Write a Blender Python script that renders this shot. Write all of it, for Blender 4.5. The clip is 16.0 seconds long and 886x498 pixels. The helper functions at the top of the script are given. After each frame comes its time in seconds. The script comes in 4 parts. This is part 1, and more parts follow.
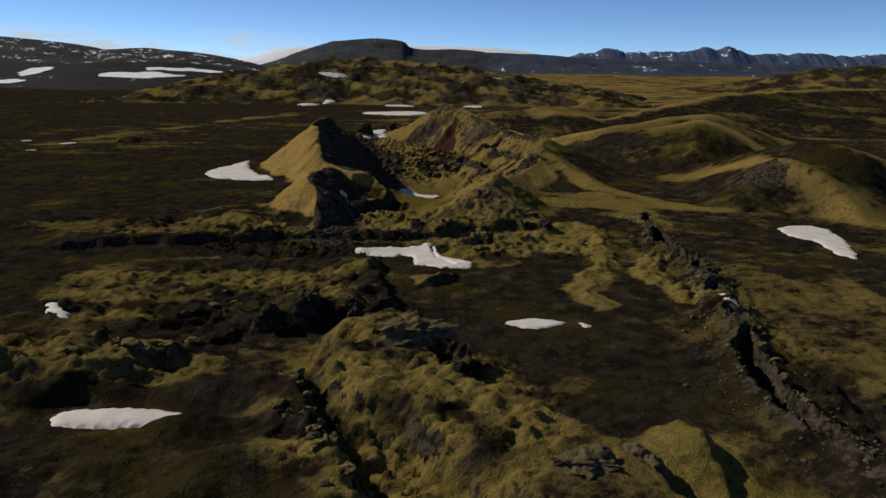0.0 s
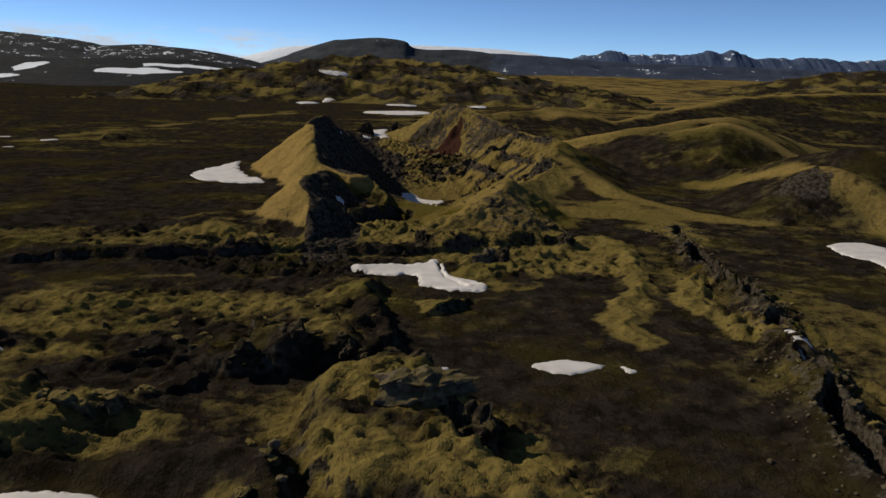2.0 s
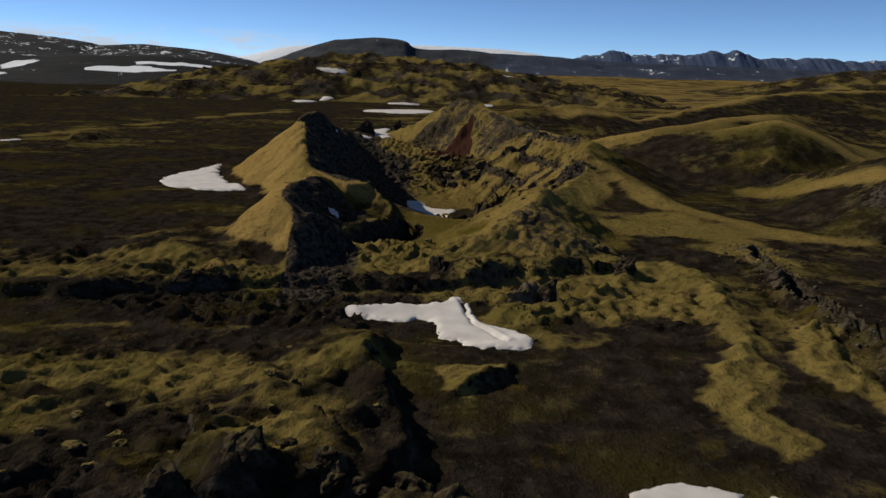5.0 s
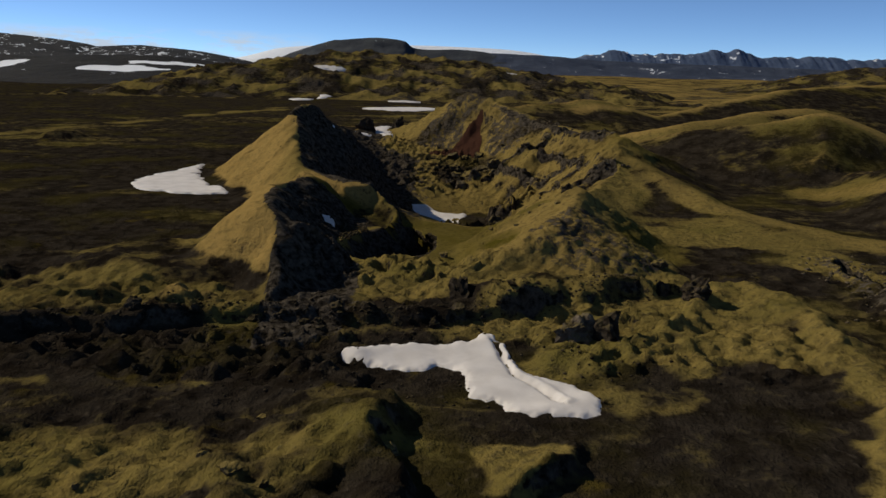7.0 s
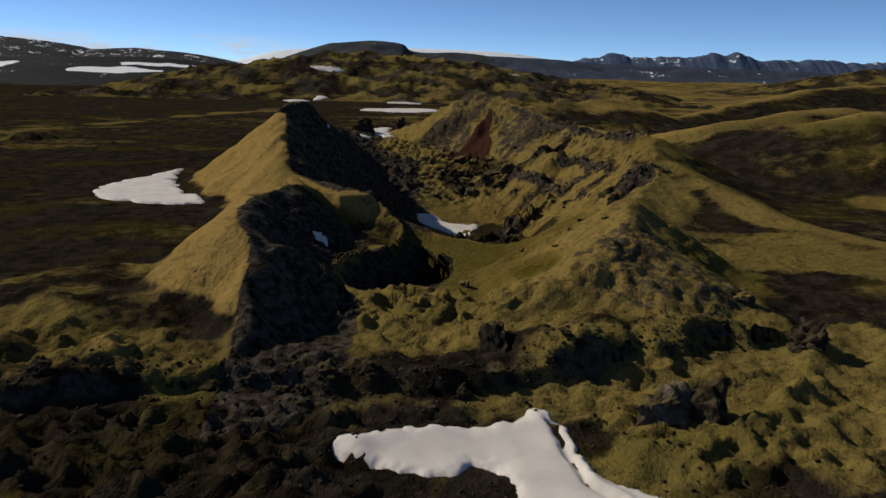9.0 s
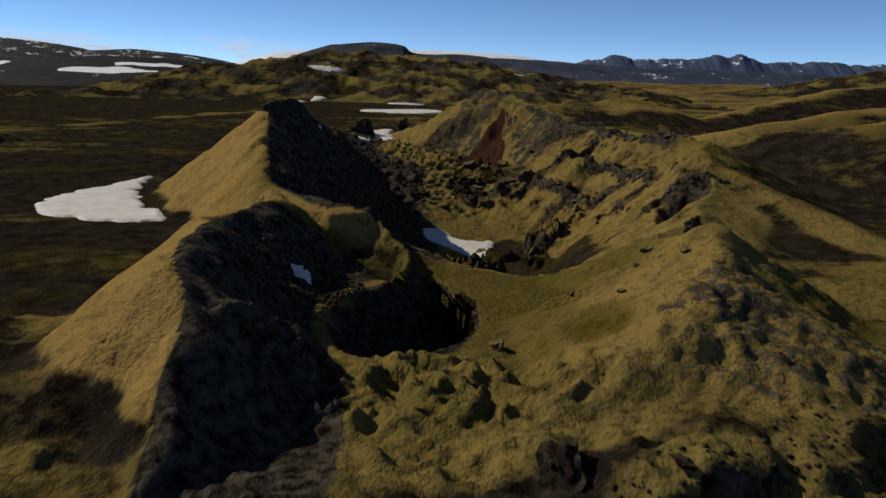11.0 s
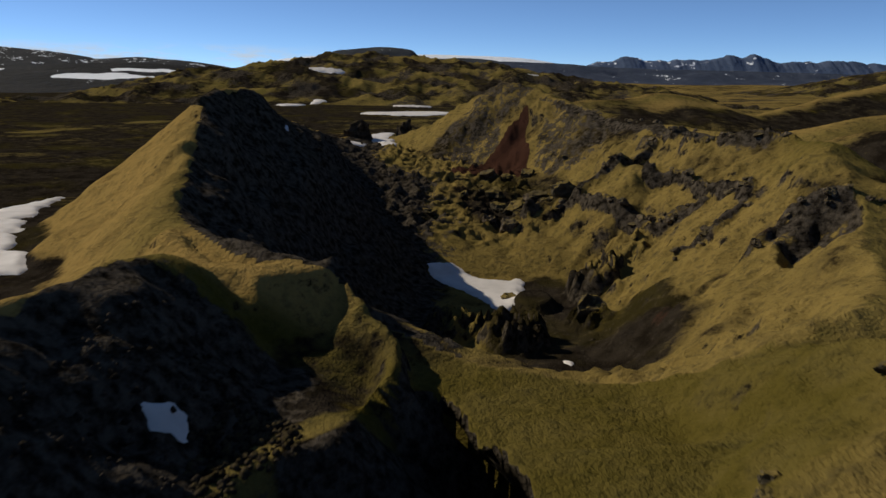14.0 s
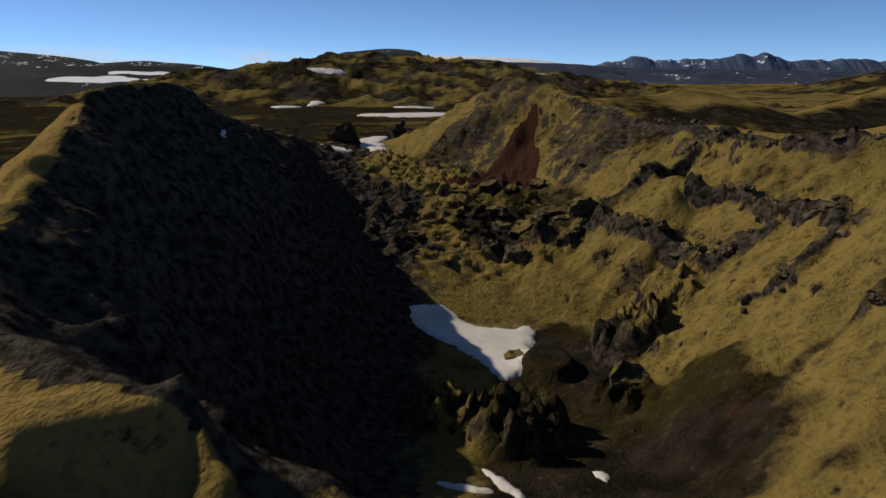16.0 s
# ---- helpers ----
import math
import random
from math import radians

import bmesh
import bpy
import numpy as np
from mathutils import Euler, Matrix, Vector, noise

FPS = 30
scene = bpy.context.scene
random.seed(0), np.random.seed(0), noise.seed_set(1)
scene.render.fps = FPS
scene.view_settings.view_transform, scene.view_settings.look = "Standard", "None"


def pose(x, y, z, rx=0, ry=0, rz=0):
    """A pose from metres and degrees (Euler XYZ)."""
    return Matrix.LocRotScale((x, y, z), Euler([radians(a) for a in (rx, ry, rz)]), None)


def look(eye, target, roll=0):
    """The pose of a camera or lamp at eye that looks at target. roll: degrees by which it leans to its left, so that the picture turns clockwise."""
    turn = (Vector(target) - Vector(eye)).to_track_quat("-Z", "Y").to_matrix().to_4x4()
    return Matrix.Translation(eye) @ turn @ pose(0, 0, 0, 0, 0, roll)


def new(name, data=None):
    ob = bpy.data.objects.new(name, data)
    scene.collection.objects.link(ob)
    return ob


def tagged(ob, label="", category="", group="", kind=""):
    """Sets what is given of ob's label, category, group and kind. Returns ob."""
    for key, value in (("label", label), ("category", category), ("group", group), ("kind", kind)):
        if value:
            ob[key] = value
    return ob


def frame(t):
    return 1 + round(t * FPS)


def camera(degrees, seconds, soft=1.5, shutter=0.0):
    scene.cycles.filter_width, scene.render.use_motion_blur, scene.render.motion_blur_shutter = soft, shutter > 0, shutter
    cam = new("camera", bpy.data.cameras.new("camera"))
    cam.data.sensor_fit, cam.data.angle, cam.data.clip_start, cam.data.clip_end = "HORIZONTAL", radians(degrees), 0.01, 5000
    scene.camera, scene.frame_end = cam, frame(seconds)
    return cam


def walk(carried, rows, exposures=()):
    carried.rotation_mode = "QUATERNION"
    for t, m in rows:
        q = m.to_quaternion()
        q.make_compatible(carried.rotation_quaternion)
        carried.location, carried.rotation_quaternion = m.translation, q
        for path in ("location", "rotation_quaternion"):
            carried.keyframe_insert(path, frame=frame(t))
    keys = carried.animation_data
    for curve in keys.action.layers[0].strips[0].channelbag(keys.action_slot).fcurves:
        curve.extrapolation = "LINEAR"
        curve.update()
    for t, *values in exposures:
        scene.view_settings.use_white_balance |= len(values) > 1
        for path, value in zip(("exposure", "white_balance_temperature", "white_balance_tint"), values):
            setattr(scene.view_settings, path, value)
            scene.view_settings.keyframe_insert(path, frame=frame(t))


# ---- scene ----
cam = camera(60.0, 16.0, shutter=0.5)
PATH = [
    (0, (-0.098, -3.146, 50.734), (-0.083, -1.202, 50.262), 0.8),
    (0.5, (-0.506, 3.445, 50.163), (-0.491, 5.389, 49.691), 0.9),
    (1, (-1.242, 10.269, 49.614), (-1.224, 12.212, 49.142), 1.2),
    (1.5, (-1.836, 17.308, 48.953), (-1.819, 19.252, 48.481), 1.3),
    (2, (-2.404, 24.74, 48.247), (-2.387, 26.684, 47.777), 1.5),
    (2.5, (-2.919, 32.343, 47.525), (-2.902, 34.287, 47.055), 1.6),
    (3, (-3.674, 40.128, 46.731), (-3.656, 42.072, 46.261), 1.7),
    (3.5, (-4.372, 47.946, 45.983), (-4.356, 49.89, 45.514), 1.7),
    (4, (-5.195, 55.821, 45.182), (-5.179, 57.765, 44.713), 1.6),
    (6.5, (-9.481, 98.549, 39.13), (-9.464, 100.494, 38.665), 1.4),
    (7, (-10.524, 106.701, 37.901), (-10.506, 108.646, 37.436), 1.3),
    (7.5, (-11.476, 114.648, 36.825), (-11.456, 116.593, 36.362), 1.3),
    (8, (-12.297, 122.58, 35.858), (-12.276, 124.526, 35.396), 1.3),
    (8.5, (-13.184, 130.874, 34.943), (-13.162, 132.82, 34.485), 1.3),
    (9, (-14.002, 138.993, 34.074), (-13.978, 140.941, 33.618), 1.3),
    (9.5, (-14.811, 147.105, 33.254), (-14.787, 149.053, 32.8), 1.4),
    (12, (-16.971, 193.116, 29.715), (-16.953, 195.065, 29.267), 1.2),
    (12.5, (-17.075, 202.448, 28.809), (-17.063, 204.397, 28.363), 1.1),
    (13, (-17.044, 211.976, 27.781), (-17.037, 213.926, 27.338), 0.9),
    (13.5, (-16.729, 221.786, 26.786), (-16.728, 223.737, 26.346), 0.8),
    (14, (-16.242, 231.525, 25.984), (-16.247, 233.476, 25.546), 0.6),
    (14.5, (-15.462, 241.193, 25.37), (-15.475, 243.145, 24.934), 0.4),
    (15, (-14.666, 250.125, 24.873), (-14.685, 252.077, 24.438), 0.1),
    (15.5, (-13.795, 259.536, 24.332), (-13.816, 261.489, 23.899), 0.4),
    (16, (-12.658, 269.006, 23.906), (-12.686, 270.958, 23.472), 0.1),
]
walk(cam, [(t, look(eye, target, roll)) for t, eye, target, roll in PATH])

# ---- world, sun and exposure ----
scene.view_settings.exposure = 0.0
SUN_FROM = Vector((-0.92, 0.38, 0.73)).normalized()     # towards the sun
world = bpy.data.worlds.new("sky")
scene.world = world
world.use_nodes = True
wt = world.node_tree
wt.nodes.clear()
w_out = wt.nodes.new("ShaderNodeOutputWorld")
w_bg = wt.nodes.new("ShaderNodeBackground")
w_sky = wt.nodes.new("ShaderNodeTexSky")
w_sky.sky_type = "NISHITA"
w_sky.sun_disc = False
w_sky.sun_elevation = math.asin(SUN_FROM.z)
w_sky.sun_rotation = math.atan2(SUN_FROM.x, SUN_FROM.y)
w_sky.altitude = 9000
w_sky.air_density = 1.0
w_sky.dust_density = 0.0
w_sky.ozone_density = 4.0
w_bg.inputs["Strength"].default_value = 0.125
# low banks of small clouds all round the horizon
w_co = wt.nodes.new("ShaderNodeTexCoord")
w_map = wt.nodes.new("ShaderNodeMapping")
w_map.inputs["Scale"].default_value = (9, 9, 38)
w_noise = wt.nodes.new("ShaderNodeTexNoise")
w_noise.inputs["Scale"].default_value = 1.6
w_noise.inputs["Detail"].default_value = 8
w_noise.inputs["Roughness"].default_value = 0.62
w_ramp = wt.nodes.new("ShaderNodeMapRange")
w_ramp.inputs["From Min"].default_value = 0.42
w_ramp.inputs["From Max"].default_value = 0.58
w_sep = wt.nodes.new("ShaderNodeSeparateXYZ")
w_band = wt.nodes.new("ShaderNodeMapRange")
w_band.inputs["From Min"].default_value = 0.037
w_band.inputs["From Max"].default_value = 0.024
w_mul = wt.nodes.new("ShaderNodeMath")
w_mul.operation = "MULTIPLY"
w_mix = wt.nodes.new("ShaderNodeMix")
w_mix.data_type = "RGBA"
w_mix.inputs["B"].default_value = (4.0, 4.8, 5.8, 1)
wt.links.new(w_co.outputs["Generated"], w_map.inputs["Vector"])
wt.links.new(w_map.outputs["Vector"], w_noise.inputs["Vector"])
wt.links.new(w_noise.outputs["Fac"], w_ramp.inputs["Value"])
wt.links.new(w_co.outputs["Generated"], w_sep.inputs["Vector"])
wt.links.new(w_sep.outputs["Z"], w_band.inputs["Value"])
w_side = wt.nodes.new("ShaderNodeMapRange")
w_side.inputs["From Min"].default_value = -0.14
w_side.inputs["From Max"].default_value = -0.24
wt.links.new(w_sep.outputs["X"], w_side.inputs["Value"])
w_part = wt.nodes.new("ShaderNodeMath")
w_part.operation = "MULTIPLY"
wt.links.new(w_ramp.outputs["Result"], w_part.inputs[0])
wt.links.new(w_side.outputs["Result"], w_part.inputs[1])
wt.links.new(w_part.outputs["Value"], w_mul.inputs[0])
wt.links.new(w_band.outputs["Result"], w_mul.inputs[1])
wt.links.new(w_mul.outputs["Value"], w_mix.inputs["Factor"])
w_tint = wt.nodes.new("ShaderNodeMix")
w_tint.data_type, w_tint.blend_type = "RGBA", "MULTIPLY"
w_tint.inputs["Factor"].default_value = 1.0
w_tint.inputs["B"].default_value = (0.99, 1.0, 0.95, 1)
wt.links.new(w_sky.outputs["Color"], w_tint.inputs["A"])
wt.links.new(w_tint.outputs["Result"], w_mix.inputs["A"])
wt.links.new(w_mix.outputs["Result"], w_bg.inputs["Color"])
wt.links.new(w_bg.outputs["Background"], w_out.inputs["Surface"])

sun_data = bpy.data.lights.new("sun", "SUN")
sun_data.energy = 3.5
sun_data.angle = radians(0.5)
sun_data.color = (1.0, 0.92, 0.76)
sun = new("sun", sun_data)
sun.matrix_world = look(SUN_FROM * 300, (0, 0, 0))


# ---- number work: noise and landforms ----
GRAD = np.array([(math.cos(a), math.sin(a)) for a in np.arange(256) * (2 * math.pi / 256)], np.float32)


def gnoise(x, y, seed=0):
    """Gradient noise, about -1 to 1, on arrays."""
    x, y = np.asarray(x, np.float32), np.asarray(y, np.float32)
    fl, fm = np.floor(x), np.floor(y)
    fx, fy = x - fl, y - fm
    hx = fl.astype(np.int32).astype(np.uint32) * np.uint32(374761393)
    hy = fm.astype(np.int32).astype(np.uint32) * np.uint32(668265263) + np.uint32((seed * 974634777) & 0xFFFFFFFF)
    u, v = fx * fx * fx * (fx * (fx * 6 - 15) + 10), fy * fy * fy * (fy * (fy * 6 - 15) + 10)

    def corner(dx, dy):
        h = hx + hy + np.uint32((dx * 374761393 + dy * 668265263) & 0xFFFFFFFF)
        h = (h ^ (h >> np.uint32(13))) * np.uint32(1274126177)
        k = (h ^ (h >> np.uint32(16))) & np.uint32(255)
        return GRAD[:, 0][k] * (fx - dx) + GRAD[:, 1][k] * (fy - dy)
    top = corner(0, 0) * (1 - u) + corner(1, 0) * u
    low = corner(0, 1) * (1 - u) + corner(1, 1) * u
    return (top * (1 - v) + low * v) * 1.5


def fbm(x, y, size, octaves=4, seed=0, rough=0.5):
    out, amp, f = 0.0, 1.0, 1.0 / size
    for k in range(octaves):
        out = out + amp * gnoise(x * f + 17.3 * k, y * f - 9.1 * k, seed + k)
        amp *= rough
        f *= 2.03
    return out


def billow(x, y, size, octaves=3, seed=0, rough=0.5):
    """Rounded cushions with creases between them, 0 to about 1.5."""
    out, amp, f = 0.0, 1.0, 1.0 / size
    for k in range(octaves):
        out = out + amp * (1 - np.abs(gnoise(x * f + 5.7 * k, y * f + 3.3 * k, seed + k)) ** 0.8 * 1.6)
        amp *= rough
        f *= 2.1
    return out


def step(a, b, x):
    t = np.clip((x - a) / (b - a), 0, 1)
    return t * t * (3 - 2 * t)


def smax(a, b, k):
    h = np.clip(0.5 + 0.5 * (a - b) / k, 0, 1)
    return b + (a - b) * h + k * h * (1 - h)


def along(x, y, pts, closed=False, reach=75.0):
    """Distance to a line of (x, y, values...), which side (+ left of its run), and its values at the nearest place.
    Places farther off than reach count as 1000 m away."""
    pts = [tuple(p) for p in pts]
    if closed:
        pts = pts + pts[:1]
    px, py = [p[0] for p in pts], [p[1] for p in pts]
    near_by = np.nonzero(((x > min(px) - reach) & (x < max(px) + reach) & (y > min(py) - reach) & (y < max(py) + reach)).ravel())[0]
    xs, ys = x.ravel()[near_by].astype(np.float32), y.ravel()[near_by].astype(np.float32)
    best, seg = np.full(xs.shape, 1e12, np.float32), np.zeros(xs.shape, np.int32)
    for k, (p, q) in enumerate(zip(pts[:-1], pts[1:])):
        dx, dy = np.float32(q[0] - p[0]), np.float32(q[1] - p[1])
        ux, uy = xs - np.float32(p[0]), ys - np.float32(p[1])
        s = np.clip((ux * dx + uy * dy) / (dx * dx + dy * dy), 0, 1)
        d = (ux - s * dx) ** 2 + (uy - s * dy) ** 2
        closer = d < best
        best[closer] = d[closer]
        seg[closer] = k
    table = np.array(pts)
    a, b = table[seg], table[seg + 1]
    dx, dy = b[:, 0] - a[:, 0], b[:, 1] - a[:, 1]
    s = np.clip(((xs - a[:, 0]) * dx + (ys - a[:, 1]) * dy) / (dx * dx + dy * dy), 0, 1)

    def spread(values, rest):
        out = np.full(x.size, rest, float)
        out[near_by] = values
        return out.reshape(x.shape)
    side = spread(np.sign(dx * (ys - a[:, 1]) - dy * (xs - a[:, 0])), 0.0)
    vals = [spread(a[:, k] + s * (b[:, k] - a[:, k]), pts[0][k]) for k in range(2, table.shape[1])]
    return spread(np.sqrt(best), 1000.0), side, vals


def blended(x, y, pts, column, reach=75.0):
    """A value of the line's points carried over the land, weighted by nearness."""
    px, py = [p[0] for p in pts], [p[1] for p in pts]
    at = np.nonzero(((x > min(px) - reach) & (x < max(px) + reach) & (y > min(py) - reach) & (y < max(py) + reach)).ravel())[0]
    xs, ys = x.ravel()[at].astype(np.float32), y.ravel()[at].astype(np.float32)
    top, low = np.zeros(xs.shape, np.float32), np.zeros(xs.shape, np.float32)
    for p in pts:
        w = 1 / ((xs - np.float32(p[0])) ** 2 + (ys - np.float32(p[1])) ** 2 + np.float32(2.0)) ** np.float32(1.7)
        top += w * np.float32(p[column])
        low += w
    out = np.full(x.size, float(pts[0][column]))
    out[at] = top / low
    return out.reshape(x.shape)


def inside(x, y, pts):
    lo, hi = np.min([p[:2] for p in pts], 0), np.max([p[:2] for p in pts], 0)
    at = np.nonzero(((x >= lo[0]) & (x <= hi[0]) & (y >= lo[1]) & (y <= hi[1])).ravel())[0]
    xs, ys = x.ravel()[at], y.ravel()[at]
    odd = np.zeros(xs.shape, bool)
    for p, q in zip(pts, pts[1:] + pts[:1]):
        if p[1] != q[1]:
            odd ^= ((ys < p[1]) != (ys < q[1])) & (xs < p[0] + (ys - p[1]) * (q[0] - p[0]) / (q[1] - p[1]))
    out = np.zeros(x.size, bool)
    out[at] = odd
    return out.reshape(x.shape)


def smooth_line(pts, closed=False, steps=4):
    """Catmull-Rom through the points."""
    n, out = len(pts), []
    arr = [np.array(p, float) for p in pts]
    for i in range(n if closed else n - 1):
        get = (lambda k: arr[k % n]) if closed else (lambda k: arr[min(max(k, 0), n - 1)])
        a, b, c, d = get(i - 1), get(i), get(i + 1), get(i + 2)
        for s in range(steps):
            t = s / steps
            out.append(tuple(0.5 * (2 * b + (c - a) * t + (2 * a - 5 * b + 4 * c - d) * t * t + (3 * b - a - 3 * c + d) * t ** 3)))
    if not closed:
        out.append(tuple(arr[-1]))
    return out


def spot(x, y, cx, cy, rx, ry, turn=0.0):
    """1 in the middle of an ellipse, 0 outside it, with a soft edge."""
    c, s = math.cos(radians(turn)), math.sin(radians(turn))
    u, v = (x - cx) * c + (y - cy) * s, (y - cy) * c - (x - cx) * s
    return 1 - step(0.75, 1.2, np.hypot(u / rx, v / ry))


# ---- the plan ----
# great crater: rim x, y, height, slope inside, slope outside
GREAT_RIM = smooth_line([
    (-58.5, 371, 22.4, 1.0, 0.70), (-53, 343, 14.5, 1.0, 0.66), (-48, 322, 9.8, 0.9, 0.5), (-38, 310, 8.2, 0.9, 0.85),
    (-29, 308, 7.0, 0.9, 0.95), (-21, 306, 0.0, 0.5, 0.4), (-8, 301, -2.0, 0.45, 0.3), (4, 299, -1.8, 0.5, 0.3),
    (16, 295, 5.5, 0.6, 0.35), (27, 305, 6.0, 0.6, 0.4), (38, 328, 5.5, 0.6, 0.34), (45, 345, 8.5, 0.62, 0.36),
    (50, 366, 15.0, 0.65, 0.38), (54, 388, 14.0, 0.62, 0.44), (42, 420, 14.6, 0.62, 0.4), (37, 460, 14.8, 0.7, 0.35),
    (22, 498, 19.0, 0.75, 0.42), (5, 516, 24.5, 0.7, 0.5), (-14, 528, 13.0, 0.55, 0.5), (-32, 548, 3.0, 0.4, 0.4),
    (-46, 556, 1.0, 0.4, 0.3), (-58, 520, 3.5, 0.5, 0.4), (-58, 483, 8.5, 0.8, 0.5), (-60, 440, 14.5, 0.9, 0.6), (-57, 408, 18.6, 0.9, 0.65), (-56, 390, 23.0, 0.95, 0.7)], True)
FLOOR_LINE = [(-4, 335, -16.5), (0, 365, -17.2), (1, 392, -16), (-4, 412, -9.5), (0, 440, -6.5), (3, 462, -4), (-18, 515, -1), (-40, 556, 0)]
# fore crater: two arms and a tongue between them: x, y, height
LEFT_ARM = smooth_line([(-37.2, 221, 2.0), (-38.2, 231, 6.6), (-38.6, 238, 9.2), (-39.9, 243.5, 11.2), (-43.4, 251, 12.2), (-45.6, 264, 12.2), (-45.5, 280, 11.0), (-44.0, 293, 10.6), (-42.2, 300.5, 9.9), (-45, 308, 7.8), (-50, 317, 6.5)])
TONGUE = smooth_line([(-28.5, 310.5, 7.0), (-25.0, 305.5, 4.2), (-20.9, 301, 1.3), (-20.6, 295, 0.2), (-21.4, 288, -0.2)])
SADDLE_Y = ([-52, -46, -43, -40, -34.5, -28.5, -24], [321, 315, 310.5, 307.5, 307, 310, 311])
SADDLE_Z = ([-52, -48, -43, -40, -34.5, -28.5, -24], [9.6, 9.4, 8.2, 7.6, 7.3, 7.0, 6.2])
RIGHT_ARM = smooth_line([(4, 297, -1.2), (13, 288, 5.5), (19.3, 276, 12.2), (20, 267, 11.2), (17, 258, 9.8), (9, 249, 8.0), (1, 242, 4.4), (-6, 236, 0.8)])
PIT = (-20.3, 270.2, 9.6, 15.8)
# outcrops across the sunny wall of the great crater
LEDGES = [[(15, 412), (22, 415), (29, 415), (34, 419)], [(30, 403), (34, 400), (37, 388), (38, 379), (39, 371)], [(28, 387), (31, 385), (34, 383)],
          [(4, 412), (14, 412), (19, 400), (24, 393), (27, 388)], [(40, 410), (44, 403), (48, 397), (55, 388)], [(31, 348), (38, 352), (43, 349), (48, 345)],
          [(25, 364), (30, 366), (37, 368)], [(33, 427), (37, 420), (39, 416)]]
GULLY = [(15, 341), (21, 345), (27, 348), (34, 350)]
# places levelled by snow or sand: x, y, half widths, height
FLATS = [(-45, 100, 17, 7, 0.0), (20, 144, 22, 14, 0.0), (117, 224, 18, 30, 0.0), (-90, 352, 34, 50, 0.0), (-78, 147, 9, 8, 0.6)]
# lava scarps: x, y, height at the brink; they fall away to the right of their run
SCARPS = [
    (smooth_line([(-95, 205, 2.6), (-75, 209, 3.2), (-57, 212, 3.4), (-42, 216, 3.4), (-26, 216.5, 2.6), (-10, 217, 2.4), (2, 223, 4.2), (16, 231, 4.2), (26, 234.5, 3.0)]), 1.6, 0.12),
    (smooth_line([(-62, 136, 1.0), (-46, 141, 1.5), (-33, 138, 3.4), (-22, 143, 6.2), (-14, 141, 6.0), (-10, 146, 4.6), (-13, 160, 3.6), (-15, 176, 3.4), (-17, 188, 2.4)]), 1.7, 0.11),
    (smooth_line([(-38, 120, 1.5), (-27, 112, 4.0), (-21, 101, 4.6), (-15, 90, 4.8), (-10, 76, 4.6), (-6, 60, 4.2)])[::-1], 1.1, 0.03),
    (smooth_line([(-95, 104, 6.5), (-74, 110, 6.5), (-58, 111, 6.0), (-48, 117, 4.5), (-42, 126, 2.5)]), 0.55, 0.2),
    (smooth_line([(-5, 167, 0.2), (-2.4, 171, 2.5), (1.5, 175, 2.6), (5.5, 179, 0.2)]), 1.3, 0.4),
    (smooth_line([(-60, 74, 1.2), (-47, 78, 2.6), (-34, 79, 2.4), (-27, 76, 1.5)])[::-1], 0.7, 0.5),
]
PLATEAU = [(-10, 128, 5.2), (-9, 112, 5.0), (-3, 104, 5.2), (6, 94, 5.0), (15, 84, 4.4), (22, 72, 4.0)]
CRACK = smooth_line([(72, 262, 1.0), (68, 236, 2.2), (65, 206, 3.0), (66, 184, 3.4), (62, 160, 3.0), (60, 143, 3.2), (54, 120, 3.4), (53, 106, 3.2), (55, 90, 3.6), (58, 72, 3.4)])
WEST_ARC = smooth_line([(-232, 462, 0), (-222, 510, 0), (-200, 590, 0), (-172, 680, 0), (-136, 770, 0)])
BANDS = [smooth_line([(44, 238, 2.6), (47, 222, 3.2), (46, 206, 3.0), (43, 188, 2.6), (34, 168, 1.8), (36, 158, 1.4)]),
         smooth_line([(58, 196, 2.2), (52, 184, 2.4), (55, 172, 2.2), (58, 162, 1.6)]),
         smooth_line([(2, 200, 0.8), (10, 204, 2.0), (20, 209, 2.0), (32, 226, 2.0), (42, 238, 2.0)])]
